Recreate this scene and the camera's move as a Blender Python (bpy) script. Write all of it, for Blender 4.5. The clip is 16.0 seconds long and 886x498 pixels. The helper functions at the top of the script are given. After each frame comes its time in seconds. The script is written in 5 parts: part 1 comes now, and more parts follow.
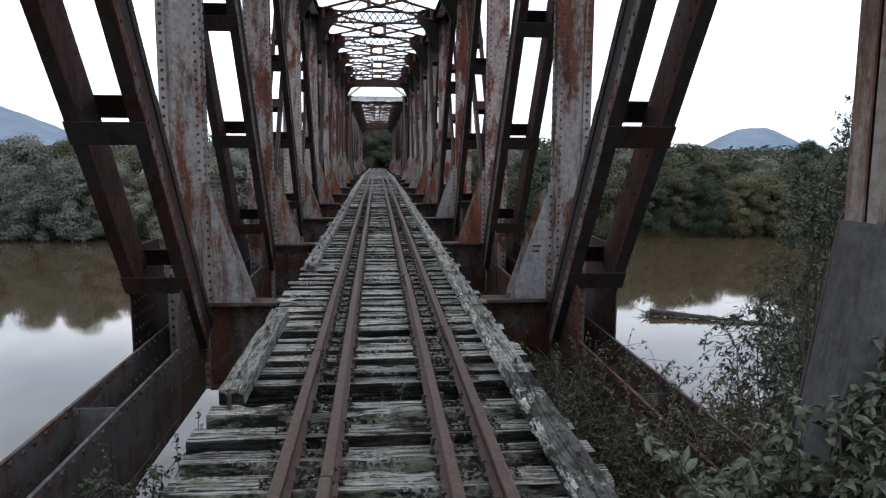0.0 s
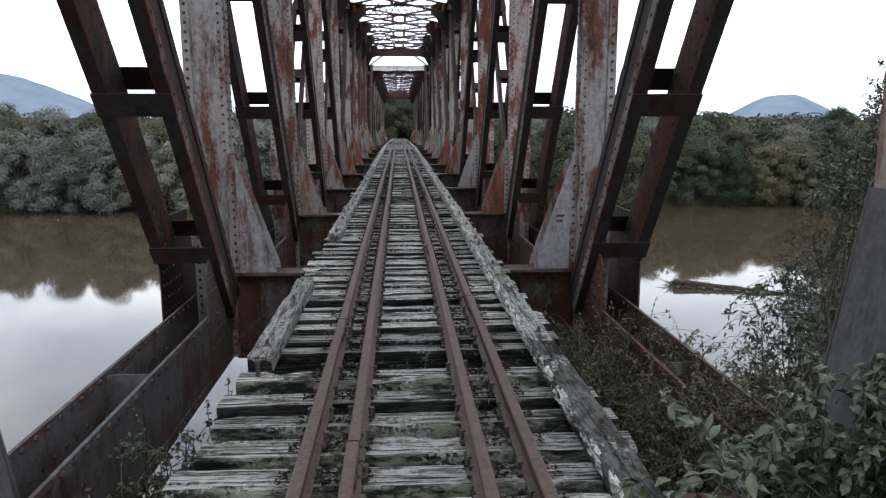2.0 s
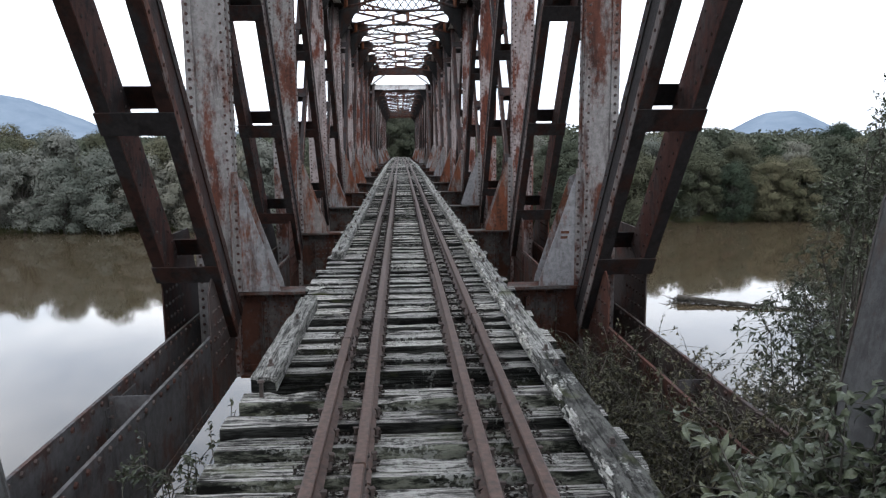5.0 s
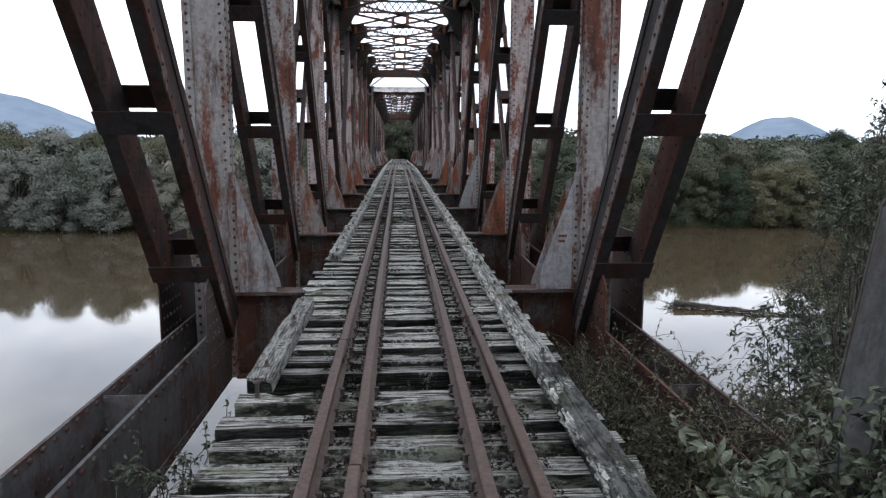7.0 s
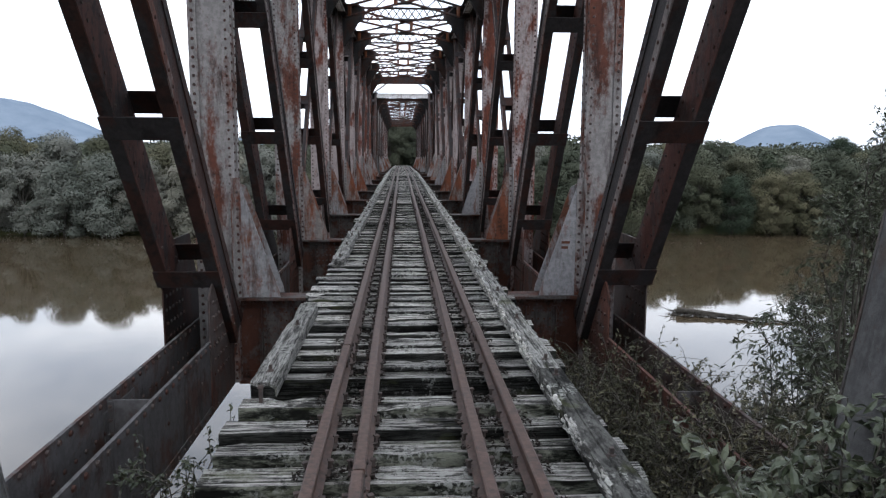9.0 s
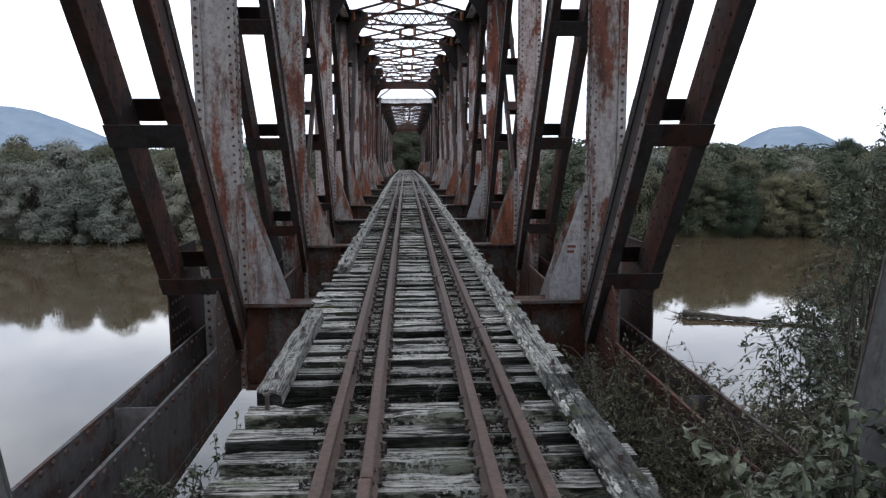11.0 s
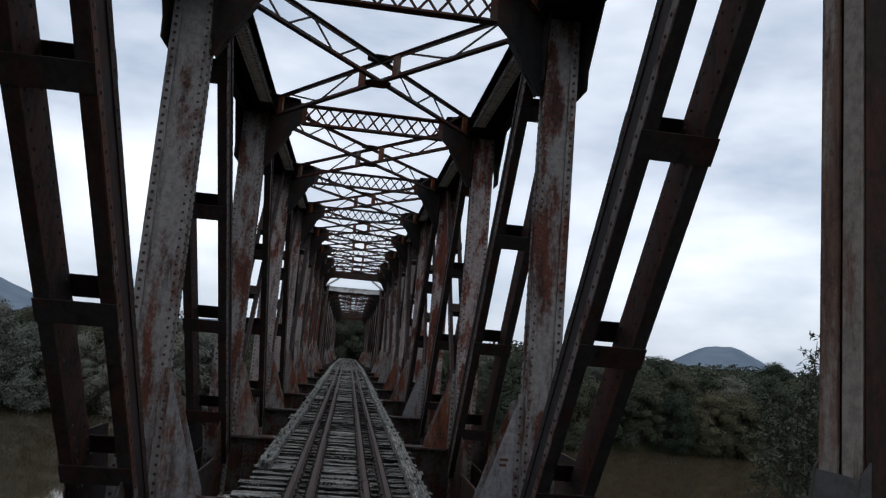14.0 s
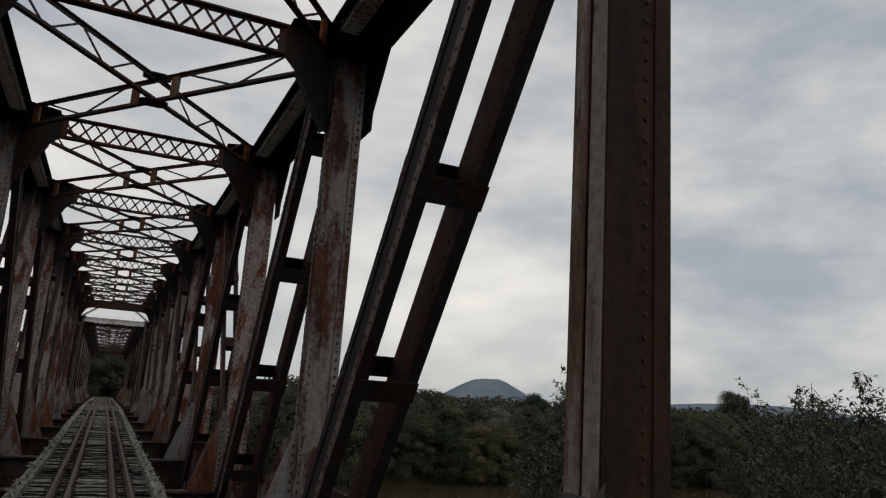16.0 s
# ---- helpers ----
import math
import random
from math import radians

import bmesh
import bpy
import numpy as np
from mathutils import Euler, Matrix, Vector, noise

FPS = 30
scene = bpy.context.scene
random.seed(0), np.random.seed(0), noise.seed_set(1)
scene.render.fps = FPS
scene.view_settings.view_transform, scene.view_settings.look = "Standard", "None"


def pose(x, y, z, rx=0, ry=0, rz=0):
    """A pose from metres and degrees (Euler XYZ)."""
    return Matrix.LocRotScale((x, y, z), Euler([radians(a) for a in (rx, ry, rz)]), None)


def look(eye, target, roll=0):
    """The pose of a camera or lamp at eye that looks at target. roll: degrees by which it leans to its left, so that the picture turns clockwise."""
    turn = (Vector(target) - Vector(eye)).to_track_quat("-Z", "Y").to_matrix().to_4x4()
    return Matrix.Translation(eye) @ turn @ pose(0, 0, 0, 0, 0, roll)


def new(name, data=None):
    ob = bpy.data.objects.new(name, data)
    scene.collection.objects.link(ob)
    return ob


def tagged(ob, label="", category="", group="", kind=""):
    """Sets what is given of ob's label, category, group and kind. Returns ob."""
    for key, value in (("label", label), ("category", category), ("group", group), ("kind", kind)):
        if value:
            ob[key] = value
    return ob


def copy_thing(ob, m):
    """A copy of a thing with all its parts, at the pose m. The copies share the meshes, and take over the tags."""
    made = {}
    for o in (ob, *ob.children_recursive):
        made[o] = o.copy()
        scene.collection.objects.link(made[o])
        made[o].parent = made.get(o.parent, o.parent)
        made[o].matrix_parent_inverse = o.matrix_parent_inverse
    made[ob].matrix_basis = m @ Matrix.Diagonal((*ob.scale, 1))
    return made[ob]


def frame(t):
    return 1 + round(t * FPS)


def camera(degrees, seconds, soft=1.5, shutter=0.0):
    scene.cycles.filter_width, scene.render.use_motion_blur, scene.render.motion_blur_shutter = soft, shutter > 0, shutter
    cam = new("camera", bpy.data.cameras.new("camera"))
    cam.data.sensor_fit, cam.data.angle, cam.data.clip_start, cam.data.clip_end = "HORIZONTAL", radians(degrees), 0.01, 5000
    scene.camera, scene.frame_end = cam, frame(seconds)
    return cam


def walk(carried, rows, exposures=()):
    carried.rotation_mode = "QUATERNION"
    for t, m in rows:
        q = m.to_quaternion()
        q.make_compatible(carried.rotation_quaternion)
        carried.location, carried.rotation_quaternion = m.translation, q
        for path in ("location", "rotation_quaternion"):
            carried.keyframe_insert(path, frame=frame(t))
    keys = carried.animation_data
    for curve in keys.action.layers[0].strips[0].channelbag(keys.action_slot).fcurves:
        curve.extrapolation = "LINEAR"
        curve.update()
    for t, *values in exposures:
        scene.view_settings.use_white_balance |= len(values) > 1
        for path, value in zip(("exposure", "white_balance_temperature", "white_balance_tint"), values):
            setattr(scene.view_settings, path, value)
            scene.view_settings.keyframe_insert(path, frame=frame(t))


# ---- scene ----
cam = camera(63.2, 16.0, soft=1.3)
PATH = [
    (0, (-0.065, -0.059, 1.515), (0.117, 1.915, 1.248), 0.3),
    (0.5, (-0.072, -0.058, 1.522), (0.095, 1.916, 1.252), 0.4),
    (1, (-0.077, -0.097, 1.516), (0.078, 1.876, 1.23), 0.6),
    (1.5, (-0.074, -0.094, 1.513), (0.059, 1.878, 1.211), 0.3),
    (2, (-0.079, -0.084, 1.513), (0.041, 1.881, 1.165), -0.1),
    (2.5, (-0.075, -0.101, 1.516), (0.067, 1.863, 1.166), 0.0),
    (3, (-0.079, -0.103, 1.523), (0.052, 1.863, 1.178), -0.1),
    (3.5, (-0.082, -0.075, 1.52), (0.035, 1.896, 1.2), -0.1),
    (6, (-0.103, -0.026, 1.495), (0.01, 1.948, 1.197), -0.7),
    (6.5, (-0.104, -0.024, 1.495), (0.002, 1.948, 1.176), -0.6),
    (7, (-0.099, -0.026, 1.497), (0.023, 1.949, 1.205), 0.1),
    (7.5, (-0.108, -0.037, 1.493), (0.001, 1.94, 1.208), 0.1),
    (8, (-0.105, -0.043, 1.495), (0.011, 1.934, 1.217), 0.3),
    (10.5, (-0.112, -0.03, 1.498), (-0.005, 1.948, 1.224), 0.1),
    (11, (-0.111, -0.023, 1.503), (-0.01, 1.957, 1.24), -0.2),
    (11.5, (-0.116, -0.029, 1.519), (-0.001, 1.96, 1.349), -0.3),
    (12, (-0.114, -0.032, 1.536), (-0.032, 1.965, 1.464), -0.4),
    (12.5, (-0.102, -0.027, 1.562), (-0.019, 1.971, 1.604), -0.8),
    (13, (-0.092, -0.037, 1.573), (0.01, 1.954, 1.74), -0.8),
    (13.5, (-0.071, -0.033, 1.592), (0.178, 1.937, 1.823), 1.4),
    (14, (-0.06, -0.018, 1.606), (0.174, 1.949, 1.88), 4.7),
    (14.5, (-0.062, 0.009, 1.608), (0.233, 1.967, 1.89), 4.7),
    (15, (-0.071, -0.044, 1.609), (0.368, 1.884, 1.908), 4.7),
    (15.5, (-0.083, -0.066, 1.618), (0.544, 1.804, 1.947), 4.1),
    (16, (-0.059, -0.066, 1.617), (0.739, 1.721, 2.026), 3.8),
]
EXPOSURES = [
    (0.0, 0.53, 6050, 12), (3.5, 1.0, 6150, 11), (7.0, 0.81, 6050, 12), (11.0, 0.66, 6050, 12), (11.5, 0.46, 5980, 12), (12.0, 0.04, 5820, 12), (12.5, -0.36, 5850, 12), (13.5, -0.70, 6000, 10),
    (14.0, -0.62, 6000, 10), (14.5, -0.40, 6800, 10), (15.0, -0.15, 7100, 10), (15.5, -0.50, 7100, 10), (16.0, -1.0, 7000, 10),
]
walk(cam, [(t, look(eye, target, roll)) for t, eye, target, roll in PATH], EXPOSURES)

# ---- world and light: an overcast sky with soft cloud ----
world = bpy.data.worlds.new("overcast_sky")
scene.world = world
world.use_nodes = True
wt = world.node_tree
wt.nodes.clear()
w_out = wt.nodes.new("ShaderNodeOutputWorld")
w_bg = wt.nodes.new("ShaderNodeBackground")
w_sky = wt.nodes.new("ShaderNodeTexSky")
w_sky.sky_type = "NISHITA"
w_sky.sun_disc = False
w_sky.sun_elevation = radians(48)
w_sky.sun_rotation = radians(20)
w_tc = wt.nodes.new("ShaderNodeTexCoord")
w_map = wt.nodes.new("ShaderNodeMapping")
w_map.inputs["Scale"].default_value = (1.5, 1.5, 4.0)
w_n = wt.nodes.new("ShaderNodeTexNoise")
w_n.inputs["Scale"].default_value = 1.3
w_n.inputs["Detail"].default_value = 6
w_n.inputs["Roughness"].default_value = 0.56
w_r = wt.nodes.new("ShaderNodeValToRGB")
w_r.color_ramp.elements[0].position = 0.36
w_r.color_ramp.elements[0].color = (4.0, 4.55, 5.3, 1)
w_r.color_ramp.elements[1].position = 0.66
w_r.color_ramp.elements[1].color = (9.6, 9.6, 9.5, 1)
w_low = w_r.color_ramp.elements.new(0.20)
w_low.color = (3.1, 3.65, 4.4, 1)
w_mix = wt.nodes.new("ShaderNodeMixRGB")
w_mix.inputs["Fac"].default_value = 0.93
wt.links.new(w_tc.outputs["Generated"], w_map.inputs["Vector"])
wt.links.new(w_map.outputs["Vector"], w_n.inputs["Vector"])
wt.links.new(w_n.outputs["Fac"], w_r.inputs["Fac"])
wt.links.new(w_sky.outputs["Color"], w_mix.inputs["Color1"])
wt.links.new(w_r.outputs["Color"], w_mix.inputs["Color2"])
wt.links.new(w_mix.outputs["Color"], w_bg.inputs["Color"])
w_bg.inputs["Strength"].default_value = 0.18
wt.links.new(w_bg.outputs["Background"], w_out.inputs["Surface"])

sun = new("sun", bpy.data.lights.new("sun", "SUN"))
sun.data.energy = 0.6
sun.data.angle = radians(25)
sun.data.color = (1.0, 0.97, 0.92)
sun.matrix_world = look((0, 0, 60), (-18, 40, 14))


# ---- materials ----
def mat(name, rough=0.8, metal=0.0, spec=0.5):
    m = bpy.data.materials.new(name)
    m.use_nodes = True
    b = m.node_tree.nodes["Principled BSDF"]
    b.inputs["Roughness"].default_value = rough
    b.inputs["Metallic"].default_value = metal
    b.inputs["Specular IOR Level"].default_value = spec
    return m, m.node_tree, b


def noise_node(nt, scale, detail=5, rough=0.55, stretch=None, shift=True):
    tc = nt.nodes.new("ShaderNodeTexCoord")
    mp = nt.nodes.new("ShaderNodeMapping")
    if stretch:
        mp.inputs["Scale"].default_value = stretch
    nt.links.new(tc.outputs["Object"], mp.inputs["Vector"])
    vec = mp.outputs["Vector"]
    if shift:
        oi = nt.nodes.new("ShaderNodeObjectInfo")
        mul = nt.nodes.new("ShaderNodeMath")
        mul.operation = "MULTIPLY"
        mul.inputs[1].default_value = 37.0
        nt.links.new(oi.outputs["Random"], mul.inputs[0])
        add = nt.nodes.new("ShaderNodeVectorMath")
        add.operation = "ADD"
        nt.links.new(vec, add.inputs[0])
        nt.links.new(mul.outputs[0], add.inputs[1])
        vec = add.outputs[0]
    n = nt.nodes.new("ShaderNodeTexNoise")
    n.inputs["Scale"].default_value = scale
    n.inputs["Detail"].default_value = detail
    n.inputs["Roughness"].default_value = rough
    nt.links.new(vec, n.inputs["Vector"])
    return n.outputs["Fac"]


def ramp(nt, fac, stops):
    r = nt.nodes.new("ShaderNodeValToRGB")
    e = r.color_ramp.elements
    while len(e) < len(stops):
        e.new(0.5)
    for el, (p, c) in zip(e, stops):
        el.position = p
        el.color = (*c, 1) if len(c) == 3 else c
    nt.links.new(fac, r.inputs["Fac"])
    return r.outputs["Color"]


def mixc(nt, fac, a, b, mode="MIX"):
    m = nt.nodes.new("ShaderNodeMixRGB")
    m.blend_type = mode
    if isinstance(fac, float):
        m.inputs["Fac"].default_value = fac
    else:
        nt.links.new(fac, m.inputs["Fac"])
    for sock, v in ((m.inputs["Color1"], a), (m.inputs["Color2"], b)):
        if isinstance(v, tuple):
            sock.default_value = (*v, 1)
        else:
            nt.links.new(v, sock)
    return m.outputs["Color"]


def bump(nt, bsdf, height, strength, dist):
    b = nt.nodes.new("ShaderNodeBump")
    b.inputs["Strength"].default_value = strength
    b.inputs["Distance"].default_value = dist
    nt.links.new(height, b.inputs["Height"])
    nt.links.new(b.outputs["Normal"], bsdf.inputs["Normal"])


def steel(name, paint, rust, deep, lo, hi, streak=(1.0, 1.0, 0.36)):
    """Old painted steel: paint worn through to rust in streaks and flakes, with dark stains."""
    m, nt, b = mat(name, 0.74, 0.0, 0.16)
    big = noise_node(nt, 3.4, 9, 0.66, streak)
    fine = noise_node(nt, 16.0, 8, 0.72)
    flake = noise_node(nt, 34.0, 6, 0.7, (1.0, 1.0, 0.6))
    stain = noise_node(nt, 4.5, 9, 0.70, (1.6, 1.6, 0.28))
    tone = noise_node(nt, 5.0, 6, 0.6, (1.0, 1.0, 0.35))
    rusty = ramp(nt, mixc(nt, 0.45, tone, fine), [(0.38, deep), (0.48, rust), (0.60, tuple(c * k for c, k in zip(rust, (1.28, 1.22, 1.2))))])
    oi = nt.nodes.new("ShaderNodeObjectInfo")
    shift = nt.nodes.new("ShaderNodeMath")
    shift.operation = "MULTIPLY_ADD"
    shift.inputs[1].default_value = 0.16
    nt.links.new(oi.outputs["Random"], shift.inputs[0])
    less = nt.nodes.new("ShaderNodeMath")
    less.operation = "SUBTRACT"
    nt.links.new(big, less.inputs[0])
    less.inputs[1].default_value = 0.08
    nt.links.new(less.outputs[0], shift.inputs[2])
    rag = nt.nodes.new("ShaderNodeMath")
    rag.operation = "MULTIPLY_ADD"
    rag.inputs[1].default_value = 0.22
    nt.links.new(flake, rag.inputs[0])
    low = nt.nodes.new("ShaderNodeMath")
    low.operation = "SUBTRACT"
    nt.links.new(shift.outputs[0], low.inputs[0])
    low.inputs[1].default_value = 0.11
    nt.links.new(low.outputs[0], rag.inputs[2])
    mask = ramp(nt, rag.outputs[0], [(lo, (0, 0, 0)), (hi, (1, 1, 1))])
    painted = mixc(nt, ramp(nt, fine, [(0.42, (0, 0, 0)), (0.58, (1, 1, 1))]), tuple(c * 0.78 for c in paint), tuple(c * 1.10 for c in paint))
    c = mixc(nt, mask, painted, rusty)
    c = mixc(nt, ramp(nt, flake, [(0.60, (0, 0, 0)), (0.66, (0.55, 0.55, 0.55))]), c, rust)
    c = mixc(nt, ramp(nt, stain, [(0.53, (0, 0, 0)), (0.66, (0.72, 0.72, 0.72))]), c, deep)
    nt.links.new(c, b.inputs["Base Color"])
    bump(nt, b, fine, 0.5, 0.012)
    return m


STEEL_POST = steel("worn_grey_steel", (0.185, 0.172, 0.166), (0.070, 0.026, 0.0165), (0.022, 0.0115, 0.0095), 0.515, 0.625)
STEEL_RED = steel("reddish_rusted_post_steel", (0.255, 0.215, 0.206), (0.090, 0.029, 0.018), (0.020, 0.010, 0.0085), 0.465, 0.560)
STEEL_PALE = steel("pale_painted_steel", (0.56, 0.545, 0.535), (0.14, 0.08, 0.06), (0.07, 0.05, 0.04), 0.58, 0.72)
STEEL_END = steel("dark_stained_steel", (0.080, 0.066, 0.058), (0.072, 0.029, 0.017), (0.018, 0.011, 0.009), 0.40, 0.54)
# track-side strips paled to carry the light that falls on them
STEEL_PALE_RUST = steel("lit_rust_streaked_steel", (0.190, 0.162, 0.142), (0.098, 0.057, 0.041), (0.034, 0.019, 0.013), 0.50, 0.58, (1.3, 1.3, 0.16))
# front cover darkened to carry the shade on the end post's front
STEEL_DARK = steel("shaded_brown_cover_steel", (0.021, 0.0125, 0.0095), (0.036, 0.0135, 0.008), (0.006, 0.0042, 0.0036), 0.44, 0.56, (1.4, 1.4, 0.2))
# mossy grey, darkened to carry the shade of the shrubs around it
STEEL_MOSS = steel("bush_shaded_mossy_steel", (0.058, 0.057, 0.056), (0.044, 0.031, 0.025), (0.020, 0.018, 0.017), 0.52, 0.66)
STEEL_RUST = steel("orange_rust_plates", (0.12, 0.10, 0.085), (0.12, 0.040, 0.016), (0.035, 0.015, 0.009), 0.38, 0.50)
# rust brown, taken further down to carry the shade inside the truss
STEEL_DIAG = steel("shade_darkened_rusted_steel", (0.0215, 0.0185, 0.0185), (0.024, 0.0108, 0.0082), (0.0070, 0.0054, 0.0052), 0.47, 0.57)
STEEL_CHORD = steel("stained_chord_steel", (0.062, 0.059, 0.059), (0.046, 0.026, 0.021), (0.013, 0.0112, 0.0108), 0.50, 0.60, (0.8, 0.8, 0.8))
STEEL_CHORD_RED = steel("rusted_chord_steel", (0.055, 0.043, 0.039), (0.058, 0.0235, 0.0165), (0.013, 0.0085, 0.0075), 0.42, 0.54, (0.8, 0.8, 0.8))
STEEL_BEAM = steel("rusted_beam_steel", (0.062, 0.055, 0.051), (0.046, 0.019, 0.0125), (0.012, 0.0085, 0.0075), 0.44, 0.54, (0.8, 0.8, 0.8))
STEEL_TOP = steel("rusted_bracing_steel", (0.050, 0.043, 0.042), (0.058, 0.022, 0.0135), (0.0072, 0.005, 0.0043), 0.43, 0.54, (0.4, 0.4, 0.4))
STEEL_ORANGE = steel("orange_rusted_bracket_steel", (0.170, 0.150, 0.140), (0.115, 0.040, 0.020), (0.035, 0.018, 0.012), 0.42, 0.54, (1.2, 1.2, 0.3))
# near-black: the overhead shade is put into the colour of these plates
STEEL_KNEE = steel("shaded_corner_steel", (0.017, 0.0158, 0.0155), (0.024, 0.0112, 0.0075), (0.0055, 0.0045, 0.0042), 0.49, 0.60)
# paler copy for the near edge angles: caught light put into colour
STEEL_STRIP = steel("lit_edge_angle_steel", (0.120, 0.100, 0.093), (0.060, 0.024, 0.016), (0.014, 0.0085, 0.0075), 0.47, 0.56, (1.0, 1.0, 0.5))
STEEL_WEB = steel("red_brown_web_steel", (0.058, 0.040, 0.037), (0.062, 0.0235, 0.0170), (0.013, 0.0075, 0.0065), 0.42, 0.54, (1.0, 1.0, 0.5))
STEEL_WEB_DARK = steel("dark_web_steel_with_rust_patches", (0.030, 0.0255, 0.025), (0.062, 0.027, 0.021), (0.0095, 0.0068, 0.0062), 0.50, 0.58, (1.0, 1.0, 0.5))
STEEL_RIVET = steel("dark_rivet_steel", (0.060, 0.046, 0.041), (0.040, 0.019, 0.0145), (0.012, 0.008, 0.007), 0.45, 0.55)
STEEL_PLATE = steel("grey_gusset_steel", (0.190, 0.185, 0.187), (0.10, 0.040, 0.022), (0.035, 0.02, 0.014), 0.48, 0.60, (1.2, 1.2, 0.3))

RAIL, nt, b = mat("rail_rust", 0.6, 0.0, 0.4)
f1 = noise_node(nt, 30, 5, 0.6)
nt.links.new(ramp(nt, f1, [(0.3, (0.022, 0.0125, 0.0095)), (0.55, (0.055, 0.030, 0.0215)), (0.8, (0.090, 0.054, 0.040))]), b.inputs["Base Color"])
bump(nt, b, f1, 0.2, 0.004)

DIRT, nt, b = mat("black_rail_grime", 0.95, 0.0, 0.08)
f1 = noise_node(nt, 30, 4)
nt.links.new(ramp(nt, f1, [(0.3, (0.007, 0.006, 0.0055)), (0.7, (0.024, 0.019, 0.016))]), b.inputs["Base Color"])

IRON, nt, b = mat("old_spike_iron", 0.8)
f1 = noise_node(nt, 25, 4)
nt.links.new(ramp(nt, f1, [(0.3, (0.0144, 0.0108, 0.00936)), (0.7, (0.054, 0.036, 0.0288))]), b.inputs["Base Color"])


def timber(name, pale, grey, dark, lichen=0.55, along=(1.0, 20.0, 20.0)):
    """Weathered timber: fine grain, bleached streaks, lichen specks, moss and black rot."""
    m, nt, b = mat(name, 0.94, 0.0, 0.07)
    wide = tuple(1.0 if v > 2 else 0.5 for v in along)
    grain = noise_node(nt, 3.2, 8, 0.72, along)
    streak = noise_node(nt, 1.5, 6, 0.65, tuple(v if v < 2 else v * 0.45 for v in along))
    patch = noise_node(nt, 4.5, 8, 0.68, wide)
    speck = noise_node(nt, 36.0, 5, 0.65)
    blot = noise_node(nt, 11.0, 6, 0.7)
    moss = noise_node(nt, 3.0, 6, 0.65, wide)
    oi = nt.nodes.new("ShaderNodeObjectInfo")
    fibre = noise_node(nt, 9.0, 6, 0.75, along)
    c = ramp(nt, grain, [(0.41, dark), (0.47, grey), (0.52, pale), (0.60, tuple(min(1, v * 1.5) for v in pale))])
    c = mixc(nt, ramp(nt, fibre, [(0.43, (0.6, 0.6, 0.6)), (0.50, (0, 0, 0))]), c, dark)
    c = mixc(nt, ramp(nt, streak, [(0.53, (0, 0, 0)), (0.58, (0.55, 0.55, 0.55))]), c, mixc(nt, ramp(nt, fibre, [(0.45, (0, 0, 0)), (0.52, (1, 1, 1))]), grey, tuple(min(1, v * 1.9) for v in pale)))
    c = mixc(nt, ramp(nt, patch, [(0.37, (0.92, 0.92, 0.92)), (0.44, (0, 0, 0))]), c, dark)
    c = mixc(nt, ramp(nt, blot, [(0.58, (0, 0, 0)), (0.64, (0.7, 0.7, 0.7))]), c, dark)
    spots = mixc(nt, ramp(nt, speck, [(0.50, (0, 0, 0)), (0.55, (1, 1, 1))]), c, (0.38, 0.38, 0.35))
    c = mixc(nt, ramp(nt, patch, [(lichen, (0, 0, 0)), (lichen + 0.06, (0.6, 0.6, 0.6))]), c, spots)
    c = mixc(nt, ramp(nt, moss, [(0.58, (0, 0, 0)), (0.68, (0.6, 0.6, 0.6))]), c, (0.055, 0.06, 0.024))
    tint = ramp(nt, oi.outputs["Random"], [(0.0, (0.6, 0.6, 0.6)), (0.5, (0.95, 0.95, 0.95)), (1.0, (1.3, 1.29, 1.25))])
    c = mixc(nt, 1.0, c, tint, "MULTIPLY")
    nt.links.new(c, b.inputs["Base Color"])
    bump(nt, b, grain, 0.9, 0.015)
    return m


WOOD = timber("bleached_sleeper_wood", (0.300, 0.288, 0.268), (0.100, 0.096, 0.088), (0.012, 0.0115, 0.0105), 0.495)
# side wood darkened to carry the shade in the gaps between sleepers
WOOD_SIDE = timber("shade_darkened_wood", (0.030, 0.030, 0.027), (0.010, 0.010, 0.009), (0.004, 0.004, 0.0037), 0.55)
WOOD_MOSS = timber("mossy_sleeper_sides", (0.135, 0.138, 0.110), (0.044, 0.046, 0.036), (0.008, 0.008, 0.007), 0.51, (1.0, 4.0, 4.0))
WOOD_DARK = timber("dark_rotting_long_timber", (0.062, 0.061, 0.056), (0.036, 0.035, 0.032), (0.012, 0.0115, 0.0105), 0.56, (4.0, 1.0, 4.0))
WOOD_SPLINTER = timber("bleached_splinters", (0.36, 0.35, 0.325), (0.20, 0.195, 0.18), (0.04, 0.038, 0.035), 0.52, (6.0, 1.0, 6.0))
WOOD_BEAM_Y = timber("weathered_long_timber", (0.215, 0.210, 0.195), (0.105, 0.102, 0.094), (0.026, 0.025, 0.023), 0.52, (20.0, 1.0, 20.0))

WATER, nt, b = mat("brown_river_water", 0.03, 0.0, 0.9)
b.inputs["IOR"].default_value = 1.33
f1 = noise_node(nt, 0.02, 4, 0.5, None, False)
nt.links.new(ramp(nt, f1, [(0.3, (0.042, 0.032, 0.019)), (0.7, (0.055, 0.041, 0.025))]), b.inputs["Base Color"])
f2 = noise_node(nt, 0.8, 4, 0.55, (1.0, 2.2, 1.0), False)
bump(nt, b, f2, 0.03, 0.05)

EARTH, nt, b = mat("bank_earth_and_grass", 0.95, 0.0, 0.1)
f1 = noise_node(nt, 0.6, 8, 0.65, None, False)
